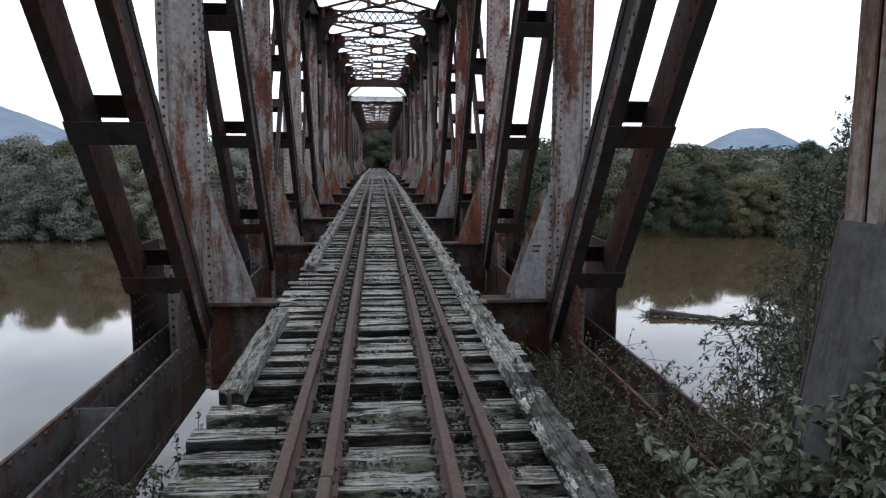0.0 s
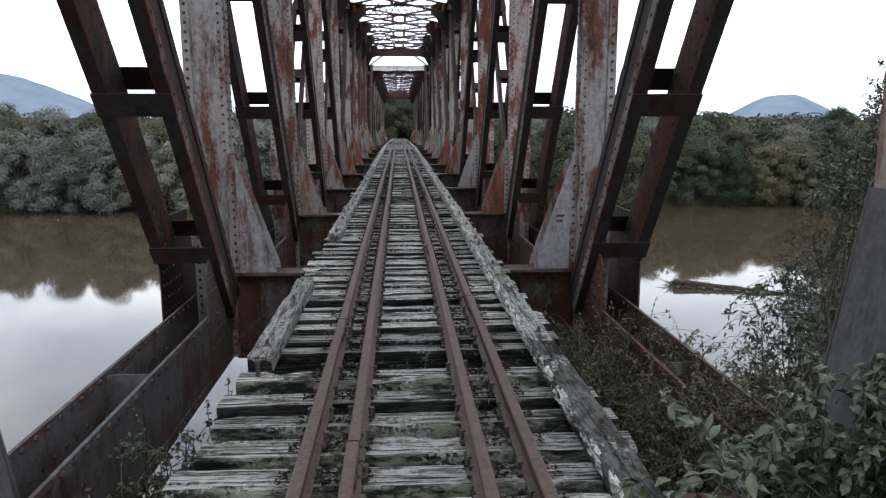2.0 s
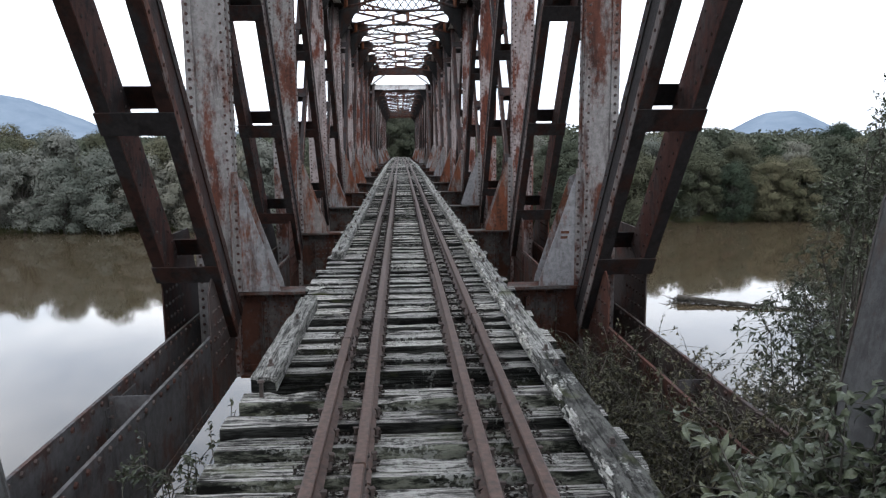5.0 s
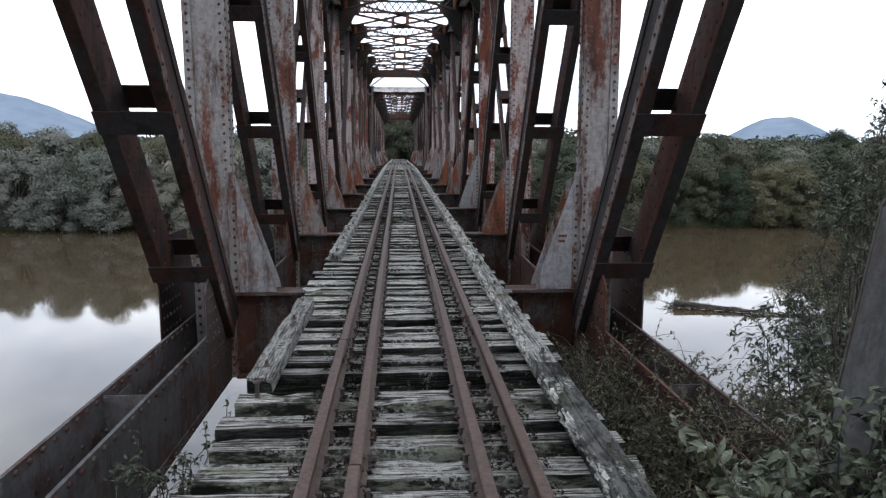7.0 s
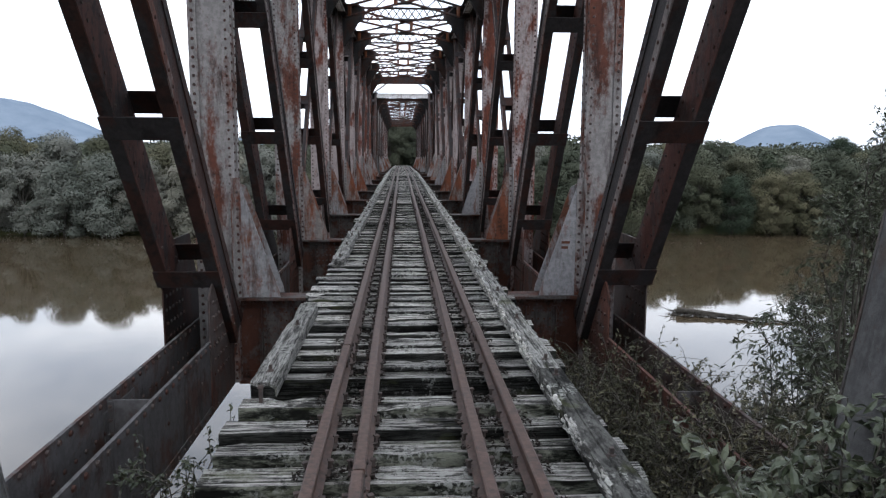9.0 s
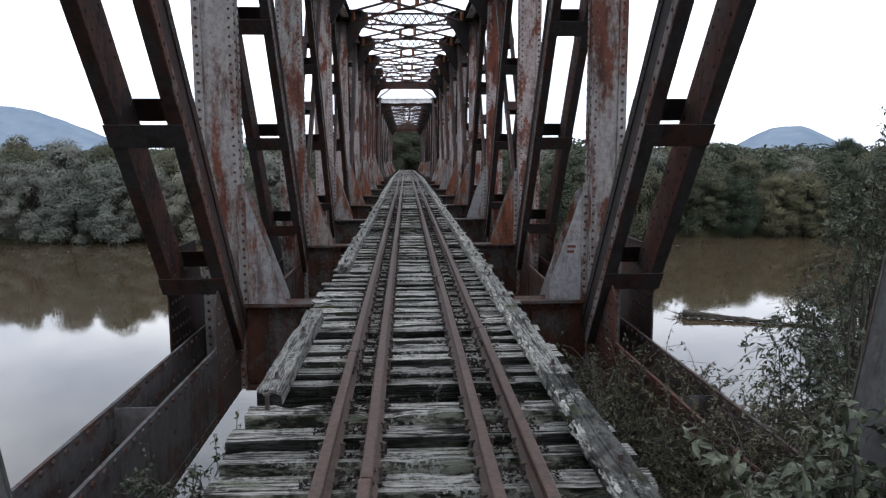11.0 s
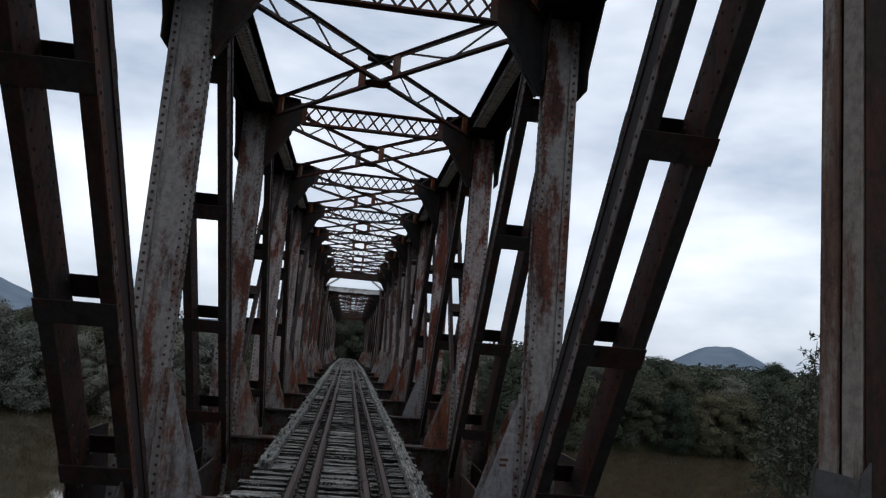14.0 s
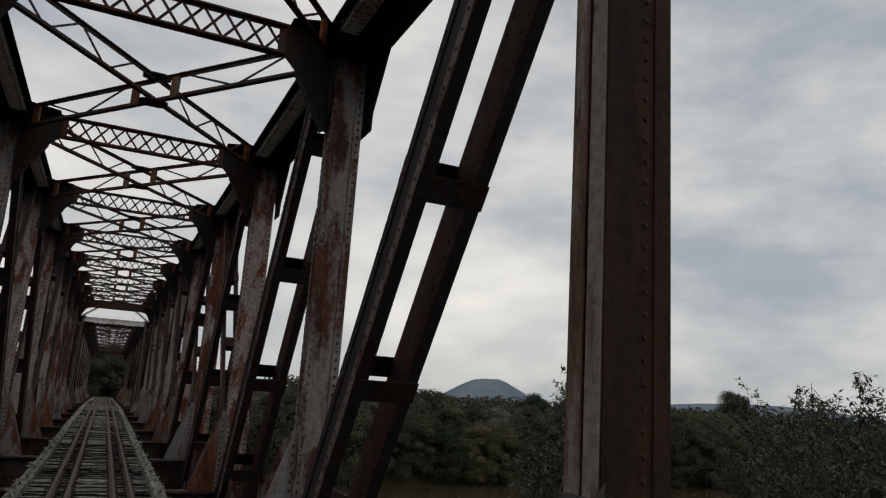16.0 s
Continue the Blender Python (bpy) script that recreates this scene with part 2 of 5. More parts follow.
nt.links.new(ramp(nt, f1, [(0.3, (0.013, 0.0144, 0.0072)), (0.5, (0.0288, 0.0324, 0.013)), (0.7, (0.0576, 0.0468, 0.0288))]), b.inputs["Base Color"])
bump(nt, b, f1, 0.8, 0.3)

STONE, nt, b = mat("weathered_pier_stone", 0.9, 0.0, 0.2)
f1 = noise_node(nt, 1.5, 8, 0.65)
nt.links.new(ramp(nt, f1, [(0.3, (0.0504, 0.0468, 0.0396)), (0.6, (0.144, 0.137, 0.122)), (0.8, (0.202, 0.194, 0.173))]), b.inputs["Base Color"])
bump(nt, b, f1, 0.6, 0.05)


def leafy(name, a, c_mid, z, scale=0.35, rough=0.8, shine=0.08):
    m, nt, b = mat(name, rough, 0.0, shine)
    n = noise_node(nt, scale, 4, 0.6)
    g = nt.nodes.new("ShaderNodeNewGeometry")
    c1 = ramp(nt, n, [(0.32, a), (0.5, c_mid), (0.7, z)])
    tint = ramp(nt, g.outputs["Random Per Island"], [(0.0, (0.91, 0.91, 0.91)), (0.6, (1.0, 1.0, 1.0)), (1.0, (1.08, 1.07, 1.06))])
    oi = nt.nodes.new("ShaderNodeObjectInfo")
    t2 = ramp(nt, oi.outputs["Random"], [(0.0, (0.75, 0.80, 0.78)), (0.5, (1.0, 1.0, 1.0)), (1.0, (1.28, 1.2, 1.1))])
    c1 = mixc(nt, 1.0, mixc(nt, 1.0, c1, tint, "MULTIPLY"), t2, "MULTIPLY")
    nt.links.new(c1, b.inputs["Base Color"])
    b.inputs["Subsurface Weight"].default_value = 0.0
    return m


LEAF_FAR = leafy("riverbank_foliage", (0.034, 0.040, 0.027), (0.054, 0.060, 0.041), (0.080, 0.084, 0.060))
LEAF_OLIVE = leafy("olive_foliage", (0.042, 0.044, 0.026), (0.068, 0.068, 0.043), (0.094, 0.090, 0.060))
LEAF_GREY = leafy("grey_green_foliage", (0.078, 0.083, 0.069), (0.116, 0.118, 0.100), (0.156, 0.153, 0.132))
LEAF_DARK = leafy("dark_green_foliage", (0.021, 0.029, 0.019), (0.032, 0.042, 0.027), (0.046, 0.056, 0.036))
LEAF_BROAD = leafy("broad_shrub_leaves", (0.018, 0.023, 0.012), (0.038, 0.046, 0.025), (0.090, 0.100, 0.064), 7.0, 0.42, 0.35)
LEAF_FRESH = leafy("fresh_pale_leaves", (0.050, 0.072, 0.024), (0.082, 0.110, 0.038), (0.125, 0.145, 0.066), 6.0, 0.45, 0.35)
LEAF_WILLOW = leafy("grey_green_willow_leaves", (0.030, 0.036, 0.022), (0.052, 0.060, 0.036), (0.086, 0.094, 0.062), 5.0, 0.5, 0.3)
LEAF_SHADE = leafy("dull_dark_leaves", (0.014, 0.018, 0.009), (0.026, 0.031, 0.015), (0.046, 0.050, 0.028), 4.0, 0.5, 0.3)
LEAF_DRY = leafy("dull_olive_leaves", (0.030, 0.031, 0.017), (0.054, 0.052, 0.030), (0.092, 0.082, 0.048), 4.0, 0.6, 0.2)
BARK, nt, b = mat("grey_bark", 0.95, 0.0, 0.1)
f1 = noise_node(nt, 6, 6, 0.6)
nt.links.new(ramp(nt, f1, [(0.3, (0.0216, 0.0187, 0.0144)), (0.7, (0.0792, 0.072, 0.0612))]), b.inputs["Base Color"])
# the blue of distance haze is mixed into the hills' own colour
HILL, nt, b = mat("hills_with_haze_colour", 1.0, 0.0, 0.0)
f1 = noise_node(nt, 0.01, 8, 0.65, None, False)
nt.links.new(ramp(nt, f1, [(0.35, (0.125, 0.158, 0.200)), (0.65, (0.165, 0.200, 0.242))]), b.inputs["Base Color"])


# ---- mesh helpers ----
class Shape:
    def __init__(self):
        self.v, self.f = [], []

    def add(self, pts, faces):
        o = len(self.v)
        self.v += [tuple(p) for p in pts]
        self.f += [tuple(i + o for i in f) for f in faces]

    def box(self, lo, hi):
        (a, b_, c), (d, e, f) = lo, hi
        self.add([(a, b_, c), (d, b_, c), (d, e, c), (a, e, c), (a, b_, f), (d, b_, f), (d, e, f), (a, e, f)],
                 [(0, 3, 2, 1), (4, 5, 6, 7), (0, 1, 5, 4), (1, 2, 6, 5), (2, 3, 7, 6), (3, 0, 4, 7)])

    def bar(self, p, q, w, h, up=(0, 0, 1), off=(0, 0)):
        """A straight bar from p to q, w wide across and h along up."""
        p, q = Vector(p), Vector(q)
        d = (q - p).normalized()
        s = d.cross(Vector(up)).normalized()
        u = s.cross(d).normalized()
        c = s * off[0] + u * off[1]
        pts = []
        for e in (p, q):
            for a, b_ in ((-1, -1), (1, -1), (1, 1), (-1, 1)):
                pts.append(e + c + s * a * w / 2 + u * b_ * h / 2)
        self.add(pts, [(0, 1, 2, 3), (7, 6, 5, 4), (0, 4, 5, 1), (1, 5, 6, 2), (2, 6, 7, 3), (3, 7, 4, 0)])

    def prism(self, pts, vec):
        """A flat outline pts pushed along vec."""
        n = len(pts)
        v = Vector(vec)
        all_ = [Vector(p) for p in pts] + [Vector(p) + v for p in pts]
        faces = [tuple(range(n))[::-1], tuple(range(n, 2 * n))]
        faces += [(i, (i + 1) % n, n + (i + 1) % n, n + i) for i in range(n)]
        self.add(all_, faces)

    def rivet(self, p, n, r=0.021):
        """A low domed rivet head at p, with the unit normal n."""
        n = Vector(n)
        a = n.orthogonal().normalized()
        b_ = n.cross(a)
        p = Vector(p)
        pts = []
        for rr, hh in ((r, 0.0), (r * 0.72, r * 0.6)):
            for k in range(6):
                t = k * math.pi / 3
                pts.append(p + (a * math.cos(t) + b_ * math.sin(t)) * rr + n * hh)
        fc = [(k, (k + 1) % 6, 6 + (k + 1) % 6, 6 + k) for k in range(6)] + [tuple(range(6, 12))]
        self.add(pts, fc)

    def mesh(self, name, material, smooth=False, fix=True):
        me = bpy.data.meshes.new(name)
        me.from_pydata(self.v, [], self.f)
        if fix:
            bm = bmesh.new()
            bm.from_mesh(me)
            bmesh.ops.recalc_face_normals(bm, faces=bm.faces)
            bm.to_mesh(me)
            bm.free()
        me.materials.append(material)
        if smooth:
            me.polygons.foreach_set("use_smooth", [True] * len(me.polygons))
        me.update()
        return me


def part(name, shape, material, parent, label="", at=None, kind=""):
    me = shape if isinstance(shape, bpy.types.Mesh) else shape.mesh(name, material)
    ob = new(name, me)
    ob.parent = parent
    if at is not None:
        ob.matrix_local = at
    return tagged(ob, label, kind=kind)


def thing(name, label, category, at=(0, 0, 0), group="", kind="", mesh=None):
    ob = new(name, mesh)
    ob.location = at
    return tagged(ob, label, category, group, kind)


def T(x, y, z):
    return Matrix.Translation((x, y, z))


# ---- bridge geometry ----
XI, XO = 1.985, 2.415            # inner and outer faces of the posts
FACES = {-1: (1.968, 2.415), 1: (1.995, 2.390)}   # the same, as the two trusses stand
Z_TOP, Z_DECK = 5.75, -0.20      # underside of the top chord, top of the floor beams
PANELS = [-2.47, 2.80] + [8.28 + 5.27 * k for k in range(9)]   # panel points of one span, bottom ends included
LAST = len(PANELS) - 2
GRADE, GRADE_FROM = 0.0135, 46.0   # the line falls gently past the first span


def deck_drop(y):
    return -GRADE * max(0.0, y - GRADE_FROM)


def channel_bar(sh, p, q, x_web, x_lip, depth):
    """A channel with its web at x_web and its lips reaching to x_lip, from p to q in the plane of the truss."""
    p, q = Vector((0, *p)), Vector((0, *q))
    d = (q - p).normalized()
    n = Vector((0, -d.z, d.y))
    t = 0.016 * (1 if x_lip > x_web else -1)
    h = depth / 2
    prof = [(x_web, -h), (x_lip, -h), (x_lip, -h + 0.018), (x_web + t, -h + 0.018), (x_web + t, h - 0.018), (x_lip, h - 0.018), (x_lip, h), (x_web, h)]
    sh.prism([p + Vector((x, 0, 0)) + n * a for x, a in prof], q - p)


def post_meshes(side, steel_=None):
    """A post: a recessed web plate between riveted edge strips, with flanges facing the track and the river."""
    s = side
    sh, rv = Shape(), Shape()
    xi, xo = FACES[side]
    w = xo - xi
    z0, z1 = -1.2, 5.72
    c = s * (xi + xo) / 2
    h = w / 2
    right = [(h - 0.095, -0.112), (h - 0.095, -0.131), (h, -0.131), (h, -0.045), (h - 0.018, -0.045),
             (h - 0.018, 0.045), (h, 0.045), (h, 0.131), (h - 0.095, 0.131), (h - 0.095, 0.112)]
    sh.prism([(c + x, y, z0) for x, y in right] + [(c - x, y, z0) for x, y in right[::-1]], (0, 0, z1 - z0))
    for a in (-1, 1):
        for k in range(int((z1 - z0) / 0.098)):
            z = z0 + 0.05 + k * 0.098
            rv.rivet((c + a * (w / 2 - 0.046), -0.131, z), (0, -1, 0), 0.0165 if a * s < 0 else 0.020)
    for k in range(int((z1 - z0) / 0.098)):
        z = z0 + 0.10 + k * 0.098
        rv.rivet((s * xi, -0.088, z), (-s, 0, 0), 0.018)
        rv.rivet((s * xi, 0.088, z), (-s, 0, 0), 0.018)
    return sh.mesh("post", steel_ or STEEL_POST), rv.mesh("rivets", STEEL_RIVET, fix=False)


def knee_meshes(side, foot=1.49, top=1.06, steel_=None):
    """Bracket plate between a post and its floor beam, with the riveted angle that holds it to the post."""
    s = side
    sh, rv, an = Shape(), Shape(), Shape()
    sh.prism([(s * (XI + 0.03), 0, -0.19), (s * foot, 0, -0.19), (s * (foot + 0.01), 0, -0.12), (s * (1.90 if top < 1.2 else 1.975), 0, top), (s * (XI + 0.03), 0, top + 0.06)], (0, 0.014, 0))
    an.box((min(s * 1.905, s * 1.985), -0.013, -0.185), (max(s * 1.905, s * 1.985), -0.001, top + 0.11))
    an.box((min(s * 1.977, s * 1.990), -0.072, -0.185), (max(s * 1.977, s * 1.990), -0.0135, top + 0.11))
    for k in range(13 if top < 1.2 else 16):
        rv.rivet((s * 1.94, -0.013, -0.13 + 0.095 * k), (0, -1, 0), 0.019)
    m_ = steel_ or STEEL_PLATE
    return sh.mesh("bracket_plate", m_), rv.mesh("rivets", STEEL_RIVET, fix=False), an.mesh("bracket_angle", STEEL_POST)


def beam_meshes():
    sh, rv = Shape(), Shape()
    x = XI - 0.004
    sh.box((-x, -0.01, -1.18), (x, 0.01, -0.23))
    sh.box((-x, -0.16, -0.23), (x, 0.16, -0.2))
    sh.box((-x, -0.15, -1.21), (x, 0.15, -1.18))
    for a in (-1, 1):
        sh.box((-x, min(a * 0.011, a * 0.022), -0.33), (x, max(a * 0.011, a * 0.022), -0.231))
        sh.box((-x, min(a * 0.011, a * 0.022), -1.178), (x, max(a * 0.011, a * 0.022), -1.09))
    for xs in (-1.72, -1.36, -1.0, 1.0, 1.36, 1.72):
        sh.box((xs - 0.045, -0.034, -1.085), (xs + 0.045, -0.0115, -0.335))
        sh.box((xs - 0.006, -0.11, -1.085), (xs + 0.006, -0.035, -0.335))
        for k in range(9):
            rv.rivet((xs + 0.028, -0.034, -1.03 + 0.085 * k), (0, -1, 0))
    k = -1.92
    while k < 1.93:
        rv.rivet((k, -0.022, -0.28), (0, -1, 0))
        rv.rivet((k, -0.022, -1.135), (0, -1, 0))
        k += 0.11
    for sx in (-1, 1):
        for i in range(4):
            for j in range(7):
                rv.rivet((sx * (1.45 + 0.07 * i), -0.0105, -1.0 + 0.1 * j), (0, -1, 0), 0.015)
    return sh.mesh("floor_beam", STEEL_BEAM), rv.mesh("rivets", STEEL_BEAM, fix=False)


def panel_gusset_meshes(side):
    """The plates that join chord, post and diagonal at a bottom panel point: one outside, one inside."""
    out = []
    for x, t in ((2.562 if side > 0 else 2.612, 0.016), (2.035, 0.016)):
        sh, rv = Shape(), Shape()
        x *= side
        t *= side
        if abs(x) > 2.2:
            poly = [(-0.72, -1.2), (-0.72, 0.0), (-0.92, 0.30), (-0.88, 0.5), (0.3, 0.5), (0.55, -0.1), (0.95, -0.45), (0.95, -1.2)]
        else:
            poly = [(-1.12, -1.2), (-1.12, -0.02), (-0.98, 0.12), (-0.135, 0.12), (-0.135, -1.2)]
        sh.prism([(x, y, z) for y, z in poly], (t, 0, 0))
        face = x
        nrm = (-side, 0, 0)
        for i in range(9):
            for j in range(9):
                y, z = -1.0 + 0.115 * i + (0.03 if j % 2 else 0), -0.82 + 0.15 * j
                if abs(x) > 2.2 and z < 0.42 and y > -0.68:
                    rv.rivet((face, y, z), nrm)
                elif abs(x) <= 2.2 and z < 0.06 and y < -0.2:
                    rv.rivet((face, y, z), nrm)
        river_side = abs(x) > 2.2
        m_ = STEEL_CHORD_RED if side > 0 or not river_side else STEEL_DIAG
        out.append((sh.mesh("panel_gusset", m_), rv.mesh("rivets", STEEL_CHORD if m_ is STEEL_DIAG else STEEL_RIVET, fix=False)))
    return out


def lattice(sh, p, q, depth, n, w=0.022):
    """Crossed lacing in the upright plane between p and q."""
    p, q = Vector(p), Vector(q)
    step = (q - p) / n
    flat = step.normalized().cross(Vector((0, 0, 1)))
    for k in range(n):
        a, b_ = p + step * k, p + step * (k + 1)
        for i, (z0, z1) in enumerate(((0, depth), (depth, 0))):
            o = flat * (0.008 if i else -0.008)
            sh.bar(a + o + Vector((0, 0, z0)), b_ + o + Vector((0, 0, z1)), 0.012, w * 1.5, up=(0, 0, 1))


def zigzag(sh, p, q, depth, n, w=0.03):
    p, q = Vector(p), Vector(q)
    step = (q - p) / n
    for k in range(n):
        z0, z1 = (0, depth) if k % 2 else (depth, 0)
        sh.bar(p + step * k + Vector((0, 0, z0)), p + step * (k + 1) + Vector((0, 0, z1)), 0.014, w)


def strut_shape(deep=0.0):
    sh = Shape()
    zb, zt, x = 5.63 - deep, 6.0, 1.36
    for z in (zb, zt):
        sh.box((-x, -0.07, z - 0.012), (x, 0.07, z + 0.012))
        zz = z + 0.045 if z == zb else z - 0.045
        sh.box((-x, -0.012, min(z, zz)), (x, 0.012, max(z, zz)))
    lattice(sh, (-x, 0, zb + 0.02), (x, 0, zb + 0.02), zt - zb - 0.04, 11 if not deep else 5)
    for a in (-1, 1):
        sh.box((min(a * (x - 0.09), a * x), -0.022, zb), (max(a * (x - 0.09), a * x), -0.013, zt))
    return sh


def top_knee_shape(side):
    sh = Shape()
    s = side
    poly = [(1.99, 4.76), (1.92, 4.76), (1.80, 4.93), (1.66, 5.20), (1.52, 5.45), (1.40, 5.58), (1.30, 5.66), (1.30, 6.04), (1.99, 6.04)]
    sh.prism([(s * x, -0.012, z) for x, z in poly], (0, 0.024, 0))
    sh.bar((s * 1.92, 0, 4.76), (s * 1.52, 0, 5.45), 0.014, 0.14, up=(0, 1, 0))
    return sh


def top_gusset_shape(side):
    sh = Shape()
    for x, t in ((1.968, -0.014), (2.478, 0.014)):
        poly = [(-0.15, 4.92), (0.15, 4.92), (0.20, 5.12), (0.62, 5.74), (0.62, 6.12), (-0.40, 6.12), (-0.40, 5.82), (-0.19, 5.25)] if x < 2 else [(-0.22, 4.82), (0.22, 4.82), (0.24, 5.05), (0.72, 5.72), (0.72, 6.12), (-0.72, 6.12), (-0.72, 5.72), (-0.24, 5.05)]
        sh.prism([(side * x, y, z) for y, z in poly], (side * t, 0, 0))
    return sh


def diag_parts(parent, side, p, q, at, depth=0.40, xin=1.95, xout=2.545, lip=0.118, plates=(0.12, 0.35, 0.597, 0.848)):
    """A diagonal: two channels joined by batten plates on both faces."""
    if depth > 0.3 and xin < 1.97 and side < 0:
        xin, xout = xin + 0.012, xout + 0.05
    p3, q3 = Vector((0, *p)), Vector((0, *q))
    d = (q3 - p3).normalized()
    n = Vector((0, -d.z, d.y))
    length = (q3 - p3).length
    strip = min(0.10, depth * 0.3)
    for x, inner in ((xin, True), (xout - lip, False)):
        sh = Shape()
        foot = p3 if inner or depth < 0.3 else p3 + d * 0.95
        channel_bar(sh, (foot.y, foot.z), q, side * x, side * (x + lip), depth)
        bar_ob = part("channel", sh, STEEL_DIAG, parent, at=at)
        if not inner:
            cover = Shape()
            o_ = Vector((side * (x - 0.0045), 0, 0))
            cover.bar(p3 + d * 1.0 + o_, q3 + o_, depth - 0.004, 0.008, up=(1, 0, 0))
            part("web_plate", cover, STEEL_WEB if side > 0 else STEEL_WEB_DARK, bar_ob, "red-brown rusted web plate")
        rv = Shape()
        for row, edge in enumerate((-1, 1)):
            mid = n * edge * (depth / 2 - strip / 2 - (0 if inner else 0.03))
            if inner:
                # riveted angle leg along the edge, on the side of the track
                leg = Shape()
                leg.bar(p3 + mid + Vector((side * (x - 0.0065), 0, 0)), q3 + mid + Vector((side * (x - 0.0065), 0, 0)), strip, 0.012, up=(1, 0, 0))
                # near leg takes the lit tone, far leg the dark one
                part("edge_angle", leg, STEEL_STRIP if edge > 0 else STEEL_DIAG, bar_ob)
            k = (0.2 if inner else 1.05) + 0.075 * row
            while k < length - 0.2:
                rv.rivet(p3 + d * k + mid + Vector((side * (x - (0.012 if inner else 0.008)), 0, 0)), (-side, 0, 0), 0.018)
                k += 0.15
        part("rivets", rv.mesh("rivets", STEEL_RIVET, fix=False), None, bar_ob, kind="stuff")
    for f in plates:
        for sgn in (-1, 1):
            sh = Shape()
            far = (n * sgn).y > 0
            c = p3.lerp(q3, f) + n * sgn * (depth / 2 + 0.0065) + d * (0.075 if far else 0.085)
            a = c + Vector((side * (xin - 0.012), 0, 0))
            b_ = c + Vector((side * (xout + 0.012), 0, 0))
            sh.bar(a, b_, 0.012, 0.228, up=d)
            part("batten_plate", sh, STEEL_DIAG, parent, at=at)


def build_span(label):
    y0 = PANELS[0]
    span = thing("truss_span", label, "bridge span", (0, y0, -1.1), "spans of the bridge")
    OFF = T(0, -y0, 1.1)
    beam, beam_rv = beam_meshes()
    for s in (-1, 1):
        posts = [post_meshes(s), post_meshes(s, STEEL_END), (post_meshes(s, STEEL_RED)[0], post_meshes(s)[1])]
        knees = [knee_meshes(s), knee_meshes(s, 1.745, 1.24, STEEL_MOSS), knee_meshes(s, steel_=STEEL_ORANGE)]
        gus = panel_gusset_meshes(s)
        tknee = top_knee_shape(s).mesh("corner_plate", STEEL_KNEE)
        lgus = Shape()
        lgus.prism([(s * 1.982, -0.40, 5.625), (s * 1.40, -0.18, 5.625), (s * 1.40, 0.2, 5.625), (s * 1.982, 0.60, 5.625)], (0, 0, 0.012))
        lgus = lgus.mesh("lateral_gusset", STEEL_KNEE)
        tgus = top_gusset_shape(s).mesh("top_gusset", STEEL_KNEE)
        for i, y in enumerate(PANELS):
            at = OFF @ T(0, y, 0)
            knee, knee_rv, knee_an = knees[1 if i == 1 else 2 if i in (3, 5, 6, 8) else 0]
            post, post_rv = posts[1 if i == 1 else 2 if i >= 4 or (i == 3 and s > 0) else 0]
            if 0 < i <= LAST:
                o = part("post", post, None, span, at=at, label="end post with worn grey paint and a shade-painted face" if i == 1 else "post with worn grey paint and orange rust")
                if i == 1:
                    # thin added plate puts the front face's shade into its colour
                    cov = Shape()
                    xi_, xo_ = FACES[s]
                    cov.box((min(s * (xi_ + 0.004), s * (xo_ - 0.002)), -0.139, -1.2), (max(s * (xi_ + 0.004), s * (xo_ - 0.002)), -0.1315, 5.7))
                    cover = part("cover_plate", cov, STEEL_DARK, o, "rusted brown cover plate with shade painted in")
                    edge, erv = Shape(), Shape()
                    edge.box((min(s * (xo_ - 0.105), s * (xo_ - 0.003)), -0.150, -1.2), (max(s * (xo_ - 0.105), s * (xo_ - 0.003)), -0.1395, 5.7))
                    for kk in range(60):
                        erv.rivet((s * (xo_ - 0.155), -0.139, -1.0 + 0.11 * kk), (0, -1, 0), 0.017)
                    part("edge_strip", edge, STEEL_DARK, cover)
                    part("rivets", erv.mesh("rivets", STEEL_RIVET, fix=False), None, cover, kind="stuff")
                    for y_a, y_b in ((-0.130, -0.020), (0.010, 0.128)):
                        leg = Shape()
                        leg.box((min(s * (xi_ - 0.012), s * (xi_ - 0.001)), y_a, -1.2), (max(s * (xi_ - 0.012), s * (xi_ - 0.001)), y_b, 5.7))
                        part("flange_strip", leg, STEEL_PALE_RUST, o, "flange strip streaked with rust, paled as the lit side")
                else:
                    part("rivets", post_rv, None, o, kind="stuff")
                for yy in (-0.150, 0.136):
                    o = part("bracket_plate", knee, None, span, at=at @ T(0, yy, 0), label="mossy bracket plate darkened as by shrub shade" if i == 1 else "pale grey triangular bracket plate")
                    if yy < 0 and i != 1:
                        part("rivets", knee_rv, None, o, kind="stuff")
                        part("bracket_angle", knee_an, None, o, "rusty upright angle with rivets")
                    if yy < 0 and i == 2 and s > 0:
                        for zz, w_ in ((0.42, 0.10), (0.36, 0.08)):
                            sb = Shape()
                            sb.box((1.74, -0.002, zz), (1.74 + w_, -0.0005, zz + 0.03))
                            part("scrawled_mark", sb, STEEL_END, o, label="small dark scrawled mark")
                if i == 1:
                    slant = Shape()
                    slant.prism([(s * 1.757, -0.134, -0.186), (s * 1.974, -0.134, 1.23), (s * 1.981, -0.134, 1.23), (s * 1.771, -0.134, -0.186)], (0, 0.268, 0))
                    part("bracket_cover", slant, STEEL_MOSS, span, "dark slanting cover between the bracket plates", at)
                part("corner_plate", tknee, None, span, at=at)
                part("top_gusset", tgus, None, span, at=at)
                part("lateral_gusset", lgus, None, span, at=at @ T(0, 0, 0.415))
            for g, gr in gus:
                o = part("panel_gusset", g, None, span, at=at)
                part("rivets", gr, None, o, kind="stuff")
